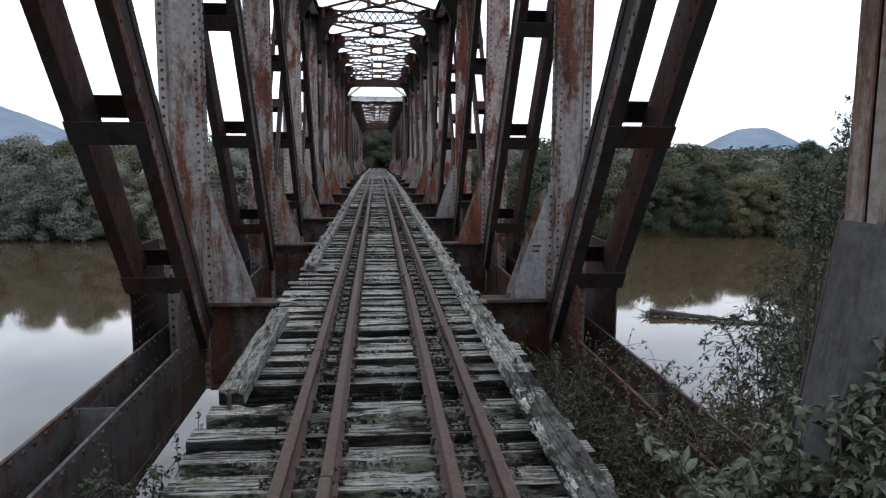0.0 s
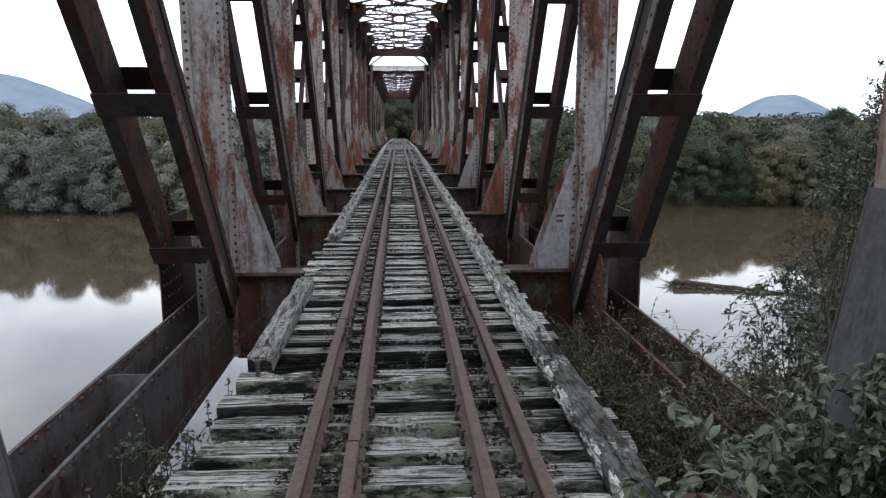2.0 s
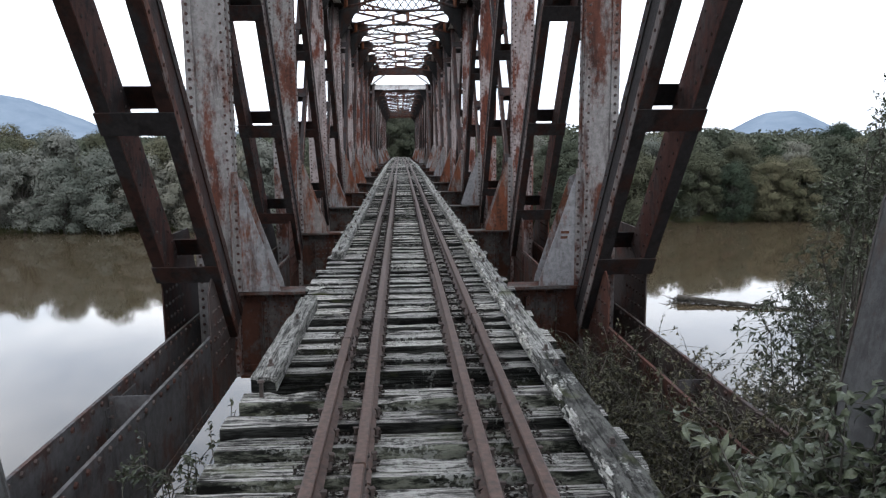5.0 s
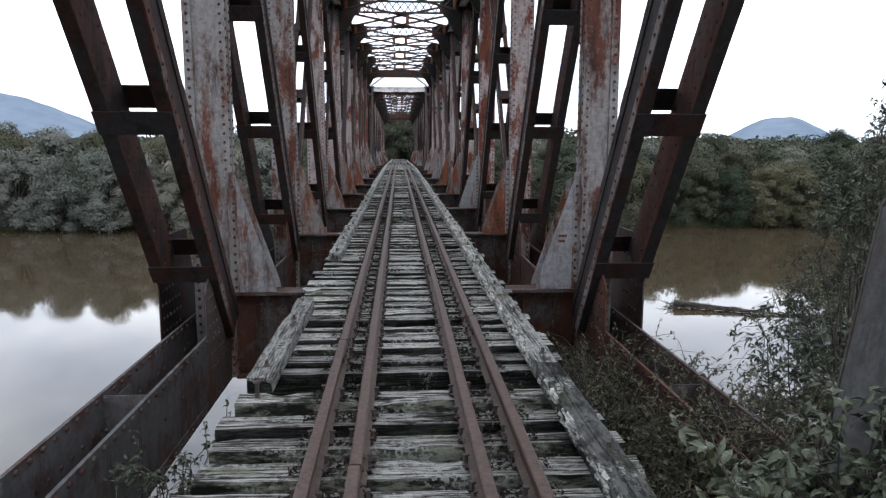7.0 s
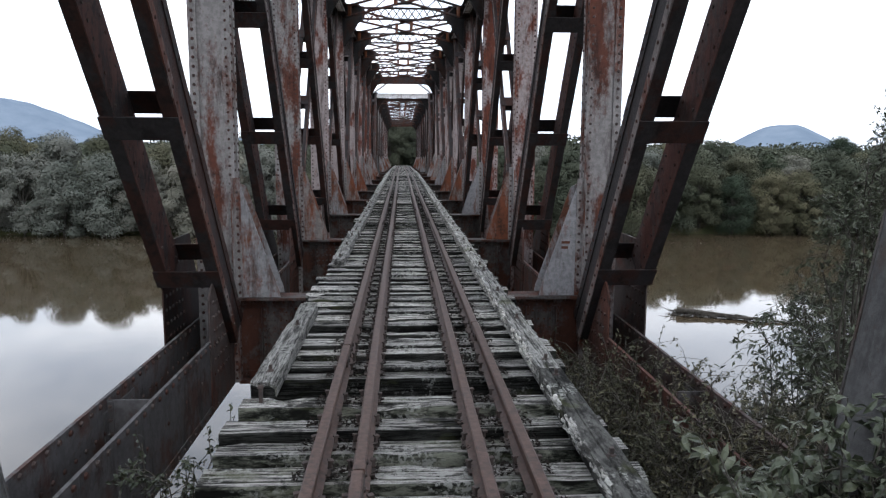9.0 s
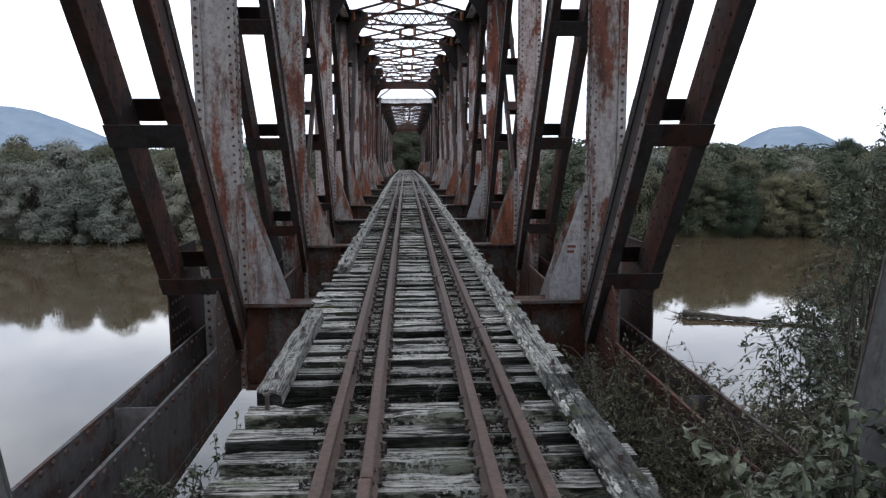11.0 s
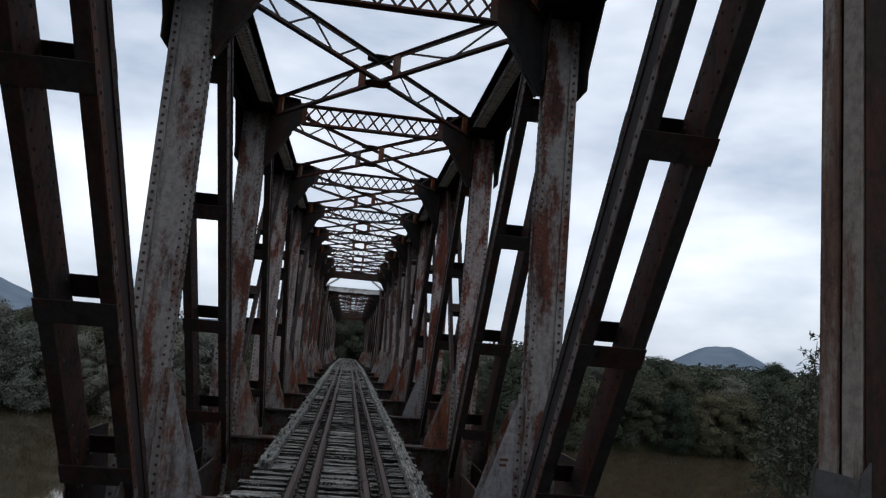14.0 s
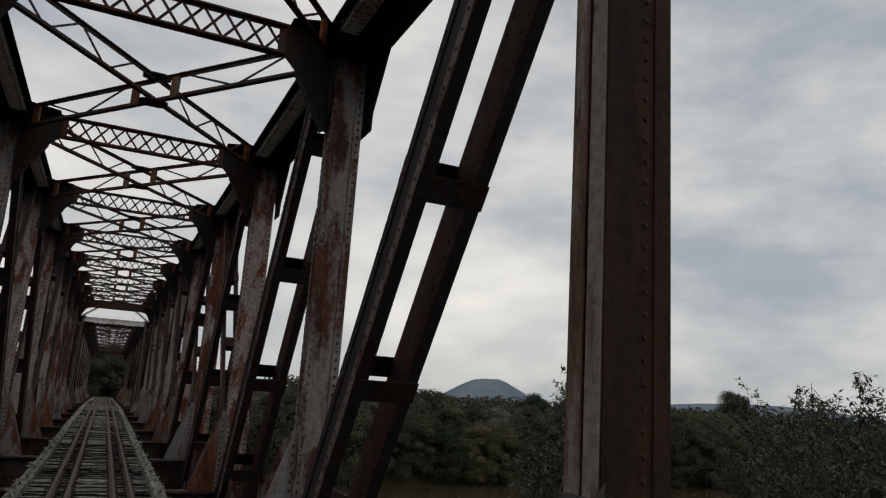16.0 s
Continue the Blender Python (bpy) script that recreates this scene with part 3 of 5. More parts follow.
        # bottom chord, panel by panel
        for i in range(len(PANELS) - 1):
            a, b_ = PANELS[i], PANELS[i + 1]
            o = None
            for x, flip in ((2.05, 1), (2.445, -1)):
                sh, rv = Shape(), Shape()
                xx = s * x
                e = s * flip
                xl = xx - e * 0.012
                prof = [(xx, -0.53), (xl, -0.53), (xl, -0.449), (xx + e * 0.016, -0.449), (xx + e * 0.016, -1.198), (xx + e * 0.09, -1.198),
                        (xx + e * 0.09, -1.21), (xl, -1.21), (xl, -1.12), (xx, -1.12)]
                sh.prism([(px, a + 0.003, pz) for px, pz in prof], (0, b_ - a - 0.006, 0))
                o = part("bottom_chord_plate", sh, STEEL_CHORD_RED if s > 0 else STEEL_CHORD, span, at=OFF)
                k = a + 0.08
                f_in = -s
                xr = (xx - s * 0.012) if x < 2.2 else xx - s * 0.016
                while k < b_ - 0.05:
                    rv.rivet((xr, k, -0.49), (f_in, 0, 0), 0.026)
                    rv.rivet((xr, k + 0.07, -1.165), (f_in, 0, 0), 0.018)
                    if x > 2.2:
                        rv.rivet((xr, k + 0.05, -0.72), (f_in, 0, 0), 0.022)
                    elif int(k * 100) % 3 == 0:
                        rv.rivet((xx, k + 0.05, -0.78), (f_in, 0, 0), 0.020)
                    k += 0.17
                part("rivets", rv.mesh("rivets", STEEL_RIVET, fix=False), None, o, kind="stuff")
                if x < 2.2:
                    dia, rv = Shape(), Shape()
                    yd = (a + b_) / 2 + 0.02
                    dia.box((min(s * 2.068, s * 2.427), yd - 0.006, -1.2), (max(s * 2.068, s * 2.427), yd + 0.006, -0.475))
                    for x_ in (2.09, 2.40):
                        dia.box((min(s * (x_ - 0.022), s * (x_ + 0.022)), yd - 0.02, -1.19), (max(s * (x_ - 0.022), s * (x_ + 0.022)), yd - 0.0065, -0.485))
                        for j_ in range(6):
                            rv.rivet((s * x_, yd - 0.02, -1.1 + 0.115 * j_), (0, -1, 0), 0.017)
                    dg_ = part("chord_diaphragm", dia, STEEL_CHORD, span, at=OFF)
                    part("rivets", rv.mesh("rivets", STEEL_RIVET, fix=False), None, dg_, kind="stuff")
                    continue
                sp, rv = Shape(), Shape()
                ym = (a + b_) / 2 + 0.25
                xs_ = xx - s * 0.0165
                x2 = xs_ - s * 0.012
                sp.box((min(xs_, x2), ym - 0.32, -1.15), (max(xs_, x2), ym + 0.32, -0.56))
                for i_ in range(5):
                    for j_ in range(5):
                        rv.rivet((x2, ym - 0.26 + 0.13 * i_, -1.08 + 0.11 * j_), (-s, 0, 0), 0.018)
                o2 = part("splice_plate", sp, STEEL_CHORD, span, at=OFF)
                part("rivets", rv.mesh("rivets", STEEL_CHORD, fix=False), None, o2, kind="stuff")
        # top chord
        sh, rv = Shape(), Shape()
        ya, yb = PANELS[1] - 0.3, PANELS[LAST] + 0.3
        prof = [(1.875, 6.15), (1.875, 6.131), (1.985, 6.131), (1.985, 5.764), (1.835, 5.764), (1.835, 5.75), (2.08, 5.75), (2.08, 5.764), (2.003, 5.764), (2.003, 6.131),
                (2.44, 6.131), (2.44, 5.764), (2.36, 5.764), (2.36, 5.75), (2.515, 5.75), (2.515, 5.764), (2.46, 5.764), (2.46, 6.131), (2.515, 6.131), (2.515, 6.15)]
        sh.prism([(s * px, ya, pz) for px, pz in prof], (0, yb - ya, 0))
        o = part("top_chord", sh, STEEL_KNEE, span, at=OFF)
        k = ya + 0.1
        while k < yb:
            for z in (Z_TOP + 0.06, 6.07):
                rv.rivet((s * 1.985, k, z), (-s, 0, 0), 0.016)
            k += 0.13
        part("rivets", rv.mesh("rivets", STEEL_KNEE, fix=False), None, o, kind="stuff")
        for i in range(1, LAST):
            sh, rv = Shape(), Shape()
            y1, y2 = PANELS[i] + 0.75, PANELS[i + 1] - 0.75
            sh.box((min(s * 1.845, s * 2.06), y1, 5.738), (max(s * 1.845, s * 2.06), y2, 5.7485))
            k = y1 + 0.06
            while k < y2:
                for x in (1.885, 2.025):
                    rv.rivet((s * x, k, 5.738), (0, 0, -1), 0.015)
                k += 0.11
            part("flange_plate", sh, STEEL_PALE, o, "pale grey riveted flange plate")
            part("rivets", rv.mesh("rivets", STEEL_RIVET, fix=False), None, o, kind="stuff")
        # diagonals: main ones slope to mid-span, with lighter counters in the middle panels
        for i in range(1, LAST):
            a, b_ = PANELS[i], PANELS[i + 1]
            down, up = ((a + 0.49, 5.9), (b_ - 0.18, -0.55)), ((b_ - 0.49, 5.9), (a + 0.18, -0.55))
            main, other = (down, up) if i <= 4 else (up, down)
            dg = new("diagonal")
            dg.parent = span
            dg.matrix_local = OFF
            diag_parts(dg, s, main[1], main[0], None, depth=0.40 if i < 3 or i > 6 else 0.32)
            if 3 <= i <= 6:
                cg = new("counter_diagonal")
                cg.parent = span
                cg.matrix_local = OFF
                diag_parts(cg, s, other[1], other[0], None, 0.14, 2.08, 2.40, 0.07, (0.24, 0.46, 0.70))
        # inclined end posts
        for (ya_, za), (yb_, zb_) in (((PANELS[0], -0.6), (PANELS[1] - 0.25, 5.95)), ((PANELS[-1], -0.6), (PANELS[LAST] + 0.25, 5.95))):
            eg = new("end_post")
            eg.parent = span
            eg.matrix_local = OFF
            diag_parts(eg, s, (ya_, za), (yb_, zb_), None, 0.34, 1.985, 2.44, 0.12, (0.1, 0.3, 0.5, 0.7, 0.9))
    for i, y in enumerate(PANELS):
        at = OFF @ T(0, y, 0)
        o = part("floor_beam", beam, None, span, at=at)
        part("rivets", beam_rv, None, o, kind="stuff")
    strut = strut_shape().mesh("lattice_strut", STEEL_TOP)
    portal = strut_shape(0.13).mesh("portal_strut", STEEL_TOP)
    for i in range(1, LAST + 1):
        end = i in (1, LAST)
        part("portal_strut" if end else "lattice_strut", portal if end else strut, None, span, at=OFF @ T(0, PANELS[i], 0))
    for i in range(1, LAST):
        a, b_ = PANELS[i] + 0.06, PANELS[i + 1] - 0.06
        for s in (-1, 1):
            sh = Shape()
            p, q = Vector((-s * 1.98, a, 5.66)), Vector((s * 1.98, b_, 5.66))
            d = 0.015 * s
            for z in (0.0, 0.36):
                sh.bar(p + Vector((0, 0, z + d)), q + Vector((0, 0, z + d)), 0.085, 0.014)
                sh.bar(p + Vector((0, 0, z + d + (0.03 if z == 0 else -0.03))), q + Vector((0, 0, z + d + (0.03 if z == 0 else -0.03))), 0.014, 0.055)
            n = 4 if s > 0 else 2
            zigzag(sh, p.lerp(q, 0.085), p.lerp(q, 0.42), 0.36, n)
            zigzag(sh, p.lerp(q, 0.58), p.lerp(q, 0.915), 0.36, n)
            brace = part("lateral_brace", sh, STEEL_TOP, span, at=OFF)
            for f in (0.065, 0.435, 0.565, 0.935):
                if s > 0 and 0.1 < f < 0.9:
                    continue
                sh = Shape()
                c = p.lerp(q, f)
                w = (q - p).normalized() * 0.075
                sh.bar(c - w + Vector((0, 0, 0.18)), c + w + Vector((0, 0, 0.18)), 0.034, 0.36)
                part("stay_plate", sh, STEEL_RUST, brace, "orange rusted stay plate")
        m = (a + b_) / 2
        for z in (5.628, 6.04):
            sh = Shape()
            sh.prism([(-0.20, m - 0.1, z), (-0.1, m - 0.17, z), (0.1, m - 0.17, z), (0.20, m - 0.1, z), (0.20, m + 0.1, z), (0.1, m + 0.17, z), (-0.1, m + 0.17, z), (-0.20, m + 0.1, z)], (0, 0, 0.012))
            part("crossing_plate", sh, STEEL_TOP, span, at=OFF)
    for s in (-1, 1):
        for i in range(len(PANELS) - 1):
            a, b_ = PANELS[i] + 0.012, PANELS[i + 1] - 0.012
            sh = Shape()
            sh.box((s * 0.62 - 0.007, a, -0.75), (s * 0.62 + 0.007, b_, -0.30))
            sh.box((s * 0.62 - 0.1, a + 0.17, -0.312), (s * 0.62 + 0.1, b_ - 0.17, -0.292))
            sh.box((s * 0.62 - 0.1, a, -0.77), (s * 0.62 + 0.1, b_, -0.75))
            part("stringer", sh, STEEL_BEAM, span, at=OFF)
    return span


def portal_arch(span, y, z_under, z_foot, run, z_top, material, label):
    """A plate portal with rounded lower corners across the track."""
    sh = Shape()
    n = 8
    arc = []
    for k in range(n + 1):
        a = k / n * math.pi / 2
        arc.append((-1.96 + run * (1 - math.cos(a)), z_foot + (z_under - z_foot) * math.sin(a)))
    pts = [(-1.96, z_top)] + arc + [(-x, z) for x, z in arc[::-1]] + [(1.96, z_top)]
    quads = [(x, z) for x, z in arc] + [(-x, z) for x, z in arc[::-1]]
    for (x0, z0), (x1, z1) in zip(quads[:-1], quads[1:]):
        sh.v += [(x0, y - 0.02, z0), (x1, y - 0.02, z1), (x1, y - 0.02, z_top), (x0, y - 0.02, z_top),
                 (x0, y + 0.02, z0), (x1, y + 0.02, z1), (x1, y + 0.02, z_top), (x0, y + 0.02, z_top)]
        o = len(sh.v) - 8
        sh.f += [(o, o + 1, o + 2, o + 3), (o + 7, o + 6, o + 5, o + 4), (o, o + 4, o + 5, o + 1), (o + 3, o + 2, o + 6, o + 7)]
    bm = bmesh.new()
    me = sh.mesh("portal_arch", material)
    bm.from_mesh(me)
    bmesh.ops.remove_doubles(bm, verts=bm.verts, dist=0.0005)
    bm.to_mesh(me)
    bm.free()
    part("portal_arch", me, None, span, label, T(0, -PANELS[0], 1.1))


span_near = build_span("rusted riveted steel truss span over the river")
SPAN_STEP = 53.6
span_far = copy_thing(span_near, T(0, PANELS[0] + SPAN_STEP, -1.1 + deck_drop(PANELS[0] + SPAN_STEP)) @ pose(0, 0, 0, -math.degrees(math.atan(GRADE))) @ Matrix.Diagonal((1, 1, 0.965, 1)))
portal_arch(span_near, PANELS[LAST] + 0.12, 5.44, 4.55, 0.70, 5.9, STEEL_TOP, "dark riveted end portal plate")
portal_arch(span_far, PANELS[1] + 0.1, 5.50, 4.2, 0.80, 5.72, STEEL_TOP, "dark end portal plate with rounded corners")
pale = Shape()
for z_ in (5.74, 6.06):
    pale.box((-1.95, -0.07, z_ - 0.02), (1.95, 0.07, z_ + 0.02))
lattice(pale, (-1.95, 0, 5.76), (1.95, 0, 5.76), 0.28, 14, 0.05)
pale.box((-1.95, 0.015, 5.77), (1.95, 0.022, 6.03))
part("portal_beam", pale, STEEL_PALE, span_far, "pale grey lattice portal beam", T(0, PANELS[1] - 0.3 - PANELS[0], 1.1))
for s_ in (-1, 1):
    br = Shape()
    br.bar((s_ * 0.97, PANELS[LAST] + 1.0, 5.58), (s_ * 1.86, PANELS[LAST] + 3.6, 5.20), 0.10, 0.08)
    part("end_brace", br, STEEL_PALE, span_near, "pale slanting end brace", T(0, -PANELS[0], 1.1))
portal_arch(span_far, PANELS[LAST] + 0.12, 5.42, 4.3, 0.7, 5.9, STEEL_TOP, "dark riveted end portal plate")
span_far["label"] = "pale weathered steel truss span reaching the far bank"

# ---- track ----
def tie_mesh(seed, length=2.25, wid=0.20, hei=0.165, sides=WOOD_SIDE):
    """A sleeper with sawn faces, chipped edges, and checks along its top."""
    rng = random.Random(seed)
    off = rng.uniform(0, 50)
    n = 40
    c1, c2 = rng.uniform(-0.30, -0.1), rng.uniform(0.08, 0.3)
    prof = [(-0.5, -1.0), (-0.5, -0.07), (-0.475, 0.0), (c1 - 0.03, 0.0), (c1, -0.02), (c1 + 0.03, 0.0),
            (c2 - 0.03, 0.0), (c2, -0.02), (c2 + 0.03, 0.0), (0.475, 0.0), (0.5, -0.07), (0.5, -1.0)]
    sh = Shape()
    slope = rng.uniform(-0.015, 0.015)
    for i in range(n + 1):
        x = -length / 2 + length * i / n
        chip = max(0.0, noise.noise((x * 3.1 + off, 3.1, 0)) - 0.22) * 0.11
        chip2 = max(0.0, noise.noise((x * 2.6 + off, 8.4, 0)) - 0.25) * 0.10
        for j, (u, v) in enumerate(prof):
            y = u * wid + 0.003 * noise.noise((x * 9 + off, u * 3, 7)) + (chip * 0.35 if j in (1, 2) else 0) - (chip2 * 0.3 if j in (9, 10) else 0)
            z = v * hei + 0.004 * noise.noise((x * 7 + off, u * 6, 1)) + slope * u
            if j in (4, 7):
                z -= max(0.0, noise.noise((x * 1.1 + off, j, 2)) + 0.1) * 0.07
            z -= chip if j in (1, 2) else chip2 if j in (9, 10) else 0
            if j in (0, 11):
                z = -hei
            sh.v.append((x, y, z))
    m = len(prof)
    for i in range(n):
        for j in range(m - 1):
            a = i * m + j
            sh.f.append((a, a + 1, a + m + 1, a + m))
        sh.f.append((i * m + m - 1, i * m, i * m + m, i * m + 2 * m - 1))
    sh.f.append(tuple(range(m)))
    sh.f.append(tuple(range(n * m, n * m + m))[::-1])
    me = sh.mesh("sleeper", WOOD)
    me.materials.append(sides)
    # upward faces take the pale wood, all others the darker side wood
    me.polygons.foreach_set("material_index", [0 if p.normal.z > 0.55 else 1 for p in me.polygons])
    return me


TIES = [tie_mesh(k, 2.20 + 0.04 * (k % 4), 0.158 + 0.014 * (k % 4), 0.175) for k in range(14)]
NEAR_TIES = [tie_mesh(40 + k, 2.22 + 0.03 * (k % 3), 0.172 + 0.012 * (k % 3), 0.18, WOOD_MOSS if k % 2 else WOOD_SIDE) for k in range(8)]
plate_sh = Shape()
plate_sh.box((-0.068, -0.06, 0.0), (0.068, 0.06, 0.012))
TIE_PLATE = plate_sh.mesh("tie_plate", IRON)
spike_sh = Shape()
spike_sh.box((-0.008, -0.008, 0.0), (0.008, 0.008, 0.030))
spike_sh.prism([(-0.014, -0.013, 0.030), (0.014, -0.013, 0.030), (0.014, 0.013, 0.030), (-0.014, 0.013, 0.030)], (0, 0, 0.011))
SPIKE = spike_sh.mesh("spike", IRON)
rng = random.Random(11)
near_ties = [-2.1, -1.75, -1.4, -1.02, -0.68, -0.33, 0.0, 0.35, 0.70, 1.05, 1.42, 1.76, 2.1, 2.42, 2.76, 3.08, 3.42, 3.55 + 0.2, 4.09, 4.47, 5.04, 5.33, 5.66, 5.95, 6.24, 6.57, 6.87, 7.19, 7.45, 7.78, 8.06]
ys = near_ties[:]
while ys[-1] < 106:
    ys.append(ys[-1] + rng.uniform(0.29, 0.36))
for k in range(1, 60):
    ys.append(-2.1 - 0.36 * k)
for k, y in enumerate(ys):
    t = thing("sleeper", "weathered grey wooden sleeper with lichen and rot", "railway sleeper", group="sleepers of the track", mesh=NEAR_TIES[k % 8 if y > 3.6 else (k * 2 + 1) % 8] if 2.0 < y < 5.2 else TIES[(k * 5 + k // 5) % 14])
    z = -0.128 + rng.uniform(-0.016, 0.006) + deck_drop(y)
    t.matrix_basis = pose(rng.uniform(-0.05, 0.03), y, z, rng.uniform(-2, 2), rng.uniform(-0.3, 0.3), rng.uniform(-0.9, 0.9) + (180 if k % 2 else 0))
    if 1.0 < y < 24:
        m_in = t.matrix_basis.inverted()
        for x in (-0.53, -0.31, 0.29, 0.53):
            part("tie_plate", TIE_PLATE, None, t, at=m_in @ T(x, y, -0.122))
            for a in (-1, 1):
                part("spike", SPIKE, None, t, at=m_in @ pose(x + a * 0.058, y + rng.uniform(-0.04, 0.04), -0.11 + rng.uniform(0, 0.02), rng.uniform(-8, 8), rng.uniform(-8, 8), rng.uniform(0, 40)))


def rail_mesh(length, head=0.058, hei=0.118, foot=0.098):
    prof = [(-foot / 2, 0), (foot / 2, 0), (foot / 2, 0.009), (0.012, 0.022), (0.010, hei - 0.036), (head / 2, hei - 0.028), (head / 2, hei - 0.006),
            (head / 2 - 0.008, hei), (-head / 2 + 0.008, hei), (-head / 2, hei - 0.006), (-head / 2, hei - 0.028), (-0.010, hei - 0.036), (-0.012, 0.022), (-foot / 2, 0.009)]
    n, seg = len(prof), max(2, int(length / 0.8))
    sh = Shape()
    for i in range(seg + 1):
        y = length * i / seg
        for u, v in prof:
            sh.v.append((u + 0.002 * noise.noise((y * 0.7, 5, u)), y, v))
    for i in range(seg):
        for j in range(n):
            a, b_ = i * n + j, i * n + (j + 1) % n
            sh.f.append((a, b_, b_ + n, a + n))
    sh.f.append(tuple(range(n)))
    sh.f.append(tuple(range(seg * n, seg * n + n))[::-1])
    return sh.mesh("rail", RAIL)


RAIL_L = rail_mesh(9.985)
bolt_sh = Shape()
for a in (-1, 1):
    bolt_sh.box((a * 0.021 - 0.009, -0.3, 0.026), (a * 0.021 + 0.009, 0.3, 0.084))
    for yb in (-0.22, -0.08, 0.08, 0.22):
        bolt_sh.rivet((a * 0.031, yb, 0.055), (a, 0, 0), 0.018)
FISH = bolt_sh.mesh("fishplate", IRON)
for x, start, name, lab in ((-0.53, -14.6, "running_rail", "rusty brown running rail spiked to the sleepers"), (0.53, -13.9, "running_rail", "rusty brown running rail spiked to the sleepers"),
                            (-0.31, -16.8, "guard_rail", "rusty inner guard rail beside the running rail"), (0.29, -11.2, "guard_rail", "rusty inner guard rail beside the running rail")):
    for k in range(12):
        y = start + 10 * k
        r = thing(name, lab, "rail", group="rails of the track", mesh=RAIL_L)
        fall = deck_drop(y + 10) - deck_drop(y)
        r.matrix_basis = pose(x + rng.uniform(-0.004, 0.004), y, -0.118 + deck_drop(y), math.degrees(math.atan2(fall, 10)), 0, rng.uniform(-0.03, 0.03))
        part("fishplate", FISH, None, r, at=T(0, 9.995, 0))


def beam_timber(seed, length, wid=0.165, hei=0.115, wood=WOOD_BEAM_Y):
    """A guard timber along y with ragged, split edges."""
    rng_ = random.Random(seed)
    off = rng_.uniform(0, 90)
    n = max(8, int(length / 0.07))
    prof = [(-0.5, -1), (-0.5, -0.08), (-0.46, 0.0), (-0.12, 0.0), (-0.08, -0.08), (-0.04, 0.0), (0.46, 0.0), (0.5, -0.08), (0.5, -1)]
    sh = Shape()
    for i in range(n + 1):
        y = length * i / n
        bite = max(0.0, noise.noise((y * 1.1 + off, 0, 4)) - 0.25) * 0.14
        for j, (u, v) in enumerate(prof):
            xx = u * wid + 0.005 * noise.noise((y * 4 + off, u * 4, 9)) + (bite * (1 if u < 0 else 0) if j < 3 else 0)
            zz = v * hei + 0.005 * noise.noise((y * 5 + off, u * 7, 2)) - (0.03 * max(0.0, noise.noise((y * 0.9 + off, 7, u))) if 2 <= j <= 6 else 0)
            sh.v.append((xx, y, zz if v > -1 else -hei))
    m = len(prof)
    for i in range(n):
        for j in range(m - 1):
            a = i * m + j
            sh.f.append((a, a + 1, a + m + 1, a + m))
        sh.f.append((i * m + m - 1, i * m, i * m + m, i * m + 2 * m - 1))
    sh.f.append(tuple(range(m)))
    sh.f.append(tuple(range(n * m, n * m + m))[::-1])
    return sh.mesh("guard_timber", wood)


bolt = Shape()
bolt.rivet((0, 0, 0), (0, 0, 1), 0.03)
bolt.box((-0.011, -0.011, 0.0), (0.011, 0.011, 0.05))
BOLT = bolt.mesh("bolt", IRON)
runs = [(0.925, -6.0, 3.9), (0.925, -2.1, 6.85), (0.93, 4.78, 4.3), (0.915, 9.1, 5.2), (0.93, 14.35, 5.0), (0.92, 19.4, 6.0), (0.93, 25.5, 6.0), (0.92, 31.6, 6.0),
        (0.93, 37.7, 6.0), (0.92, 43.8, 6.0), (0.93, 49.9, 6.0), (0.92, 56.0, 20.0), (0.92, 76.1, 20.0),
        (-1.015, 4.57, 2.38), (-0.985, 9.9, 3.3), (-0.97, 13.3, 5.2), (-0.96, 18.7, 6.0), (-0.97, 24.8, 6.0), (-0.96, 30.9, 6.0), (-0.96, 37.0, 12.0), (-0.96, 49.1, 20.0), (-0.96, 69.2, 26.0)]
for k, (x, y, ln) in enumerate(runs):
    g = thing("guard_timber", "dark rotting guard timber with pale lichen edge" if k < 2 else "pale weathered guard timber with split ragged edges", "timber beam", group="guard timbers along the track", mesh=beam_timber(k + 3, ln, wood=WOOD_DARK if k < 2 else WOOD_BEAM_Y))
    fall = deck_drop(y + ln) - deck_drop(y)
    g.matrix_basis = pose(x, y, -0.015 + 0.006 * (k % 2) + deck_drop(y), math.degrees(math.atan2(fall, ln)), 0, (k % 3 - 1) * 0.15)
    if y < 20:
        for j in range(int(ln / 1.3) + 1):
            part("bolt", BOLT, None, g, at=T(0.01, 0.22 + 1.3 * j, -0.012))

    if k in (1, 2):
        # bleached splinters along the inner edge
        rs = random.Random(6)
        sp = Shape()
        for j in range(130):
            yy = rs.uniform(4.2 if k == 1 else 0.05, ln - 0.2)
            zz = rs.uniform(-0.10, -0.012)
            dl = rs.uniform(0.03, 0.15)
            sp.prism([(-0.080, yy, zz), (-0.090 - rs.uniform(0, 0.016), yy + dl * 0.4, zz + 0.006), (-0.080, yy + dl, zz)], (0.004, 0, rs.uniform(0.008, 0.03)))
        part("splintered_edge", sp, WOOD_SPLINTER, g, "bleached splinters along the split edge", kind="stuff")
    if k == 13:
        # black plate paints the dark of the hollow into the rotten end
        hole = Shape()
        hole.prism([(-0.08, -0.014, -0.114), (0.08, -0.014, -0.114), (0.075, -0.014, -0.06), (0.03, -0.014, -0.035), (-0.03, -0.014, -0.045), (-0.08, -0.014, -0.03)], (0, 0.03, 0))
        part("rotten_end", hole, WOOD_SIDE, g, "rotten end of the timber, its hollow painted black")
        rod = Shape()
        rod.box((-0.012, -0.10, -0.125), (0.012, -0.076, -0.02))
        rod.rivet((0, -0.088, -0.02), (0, 0, 1), 0.026)
        part("bolt", rod, IRON, g)

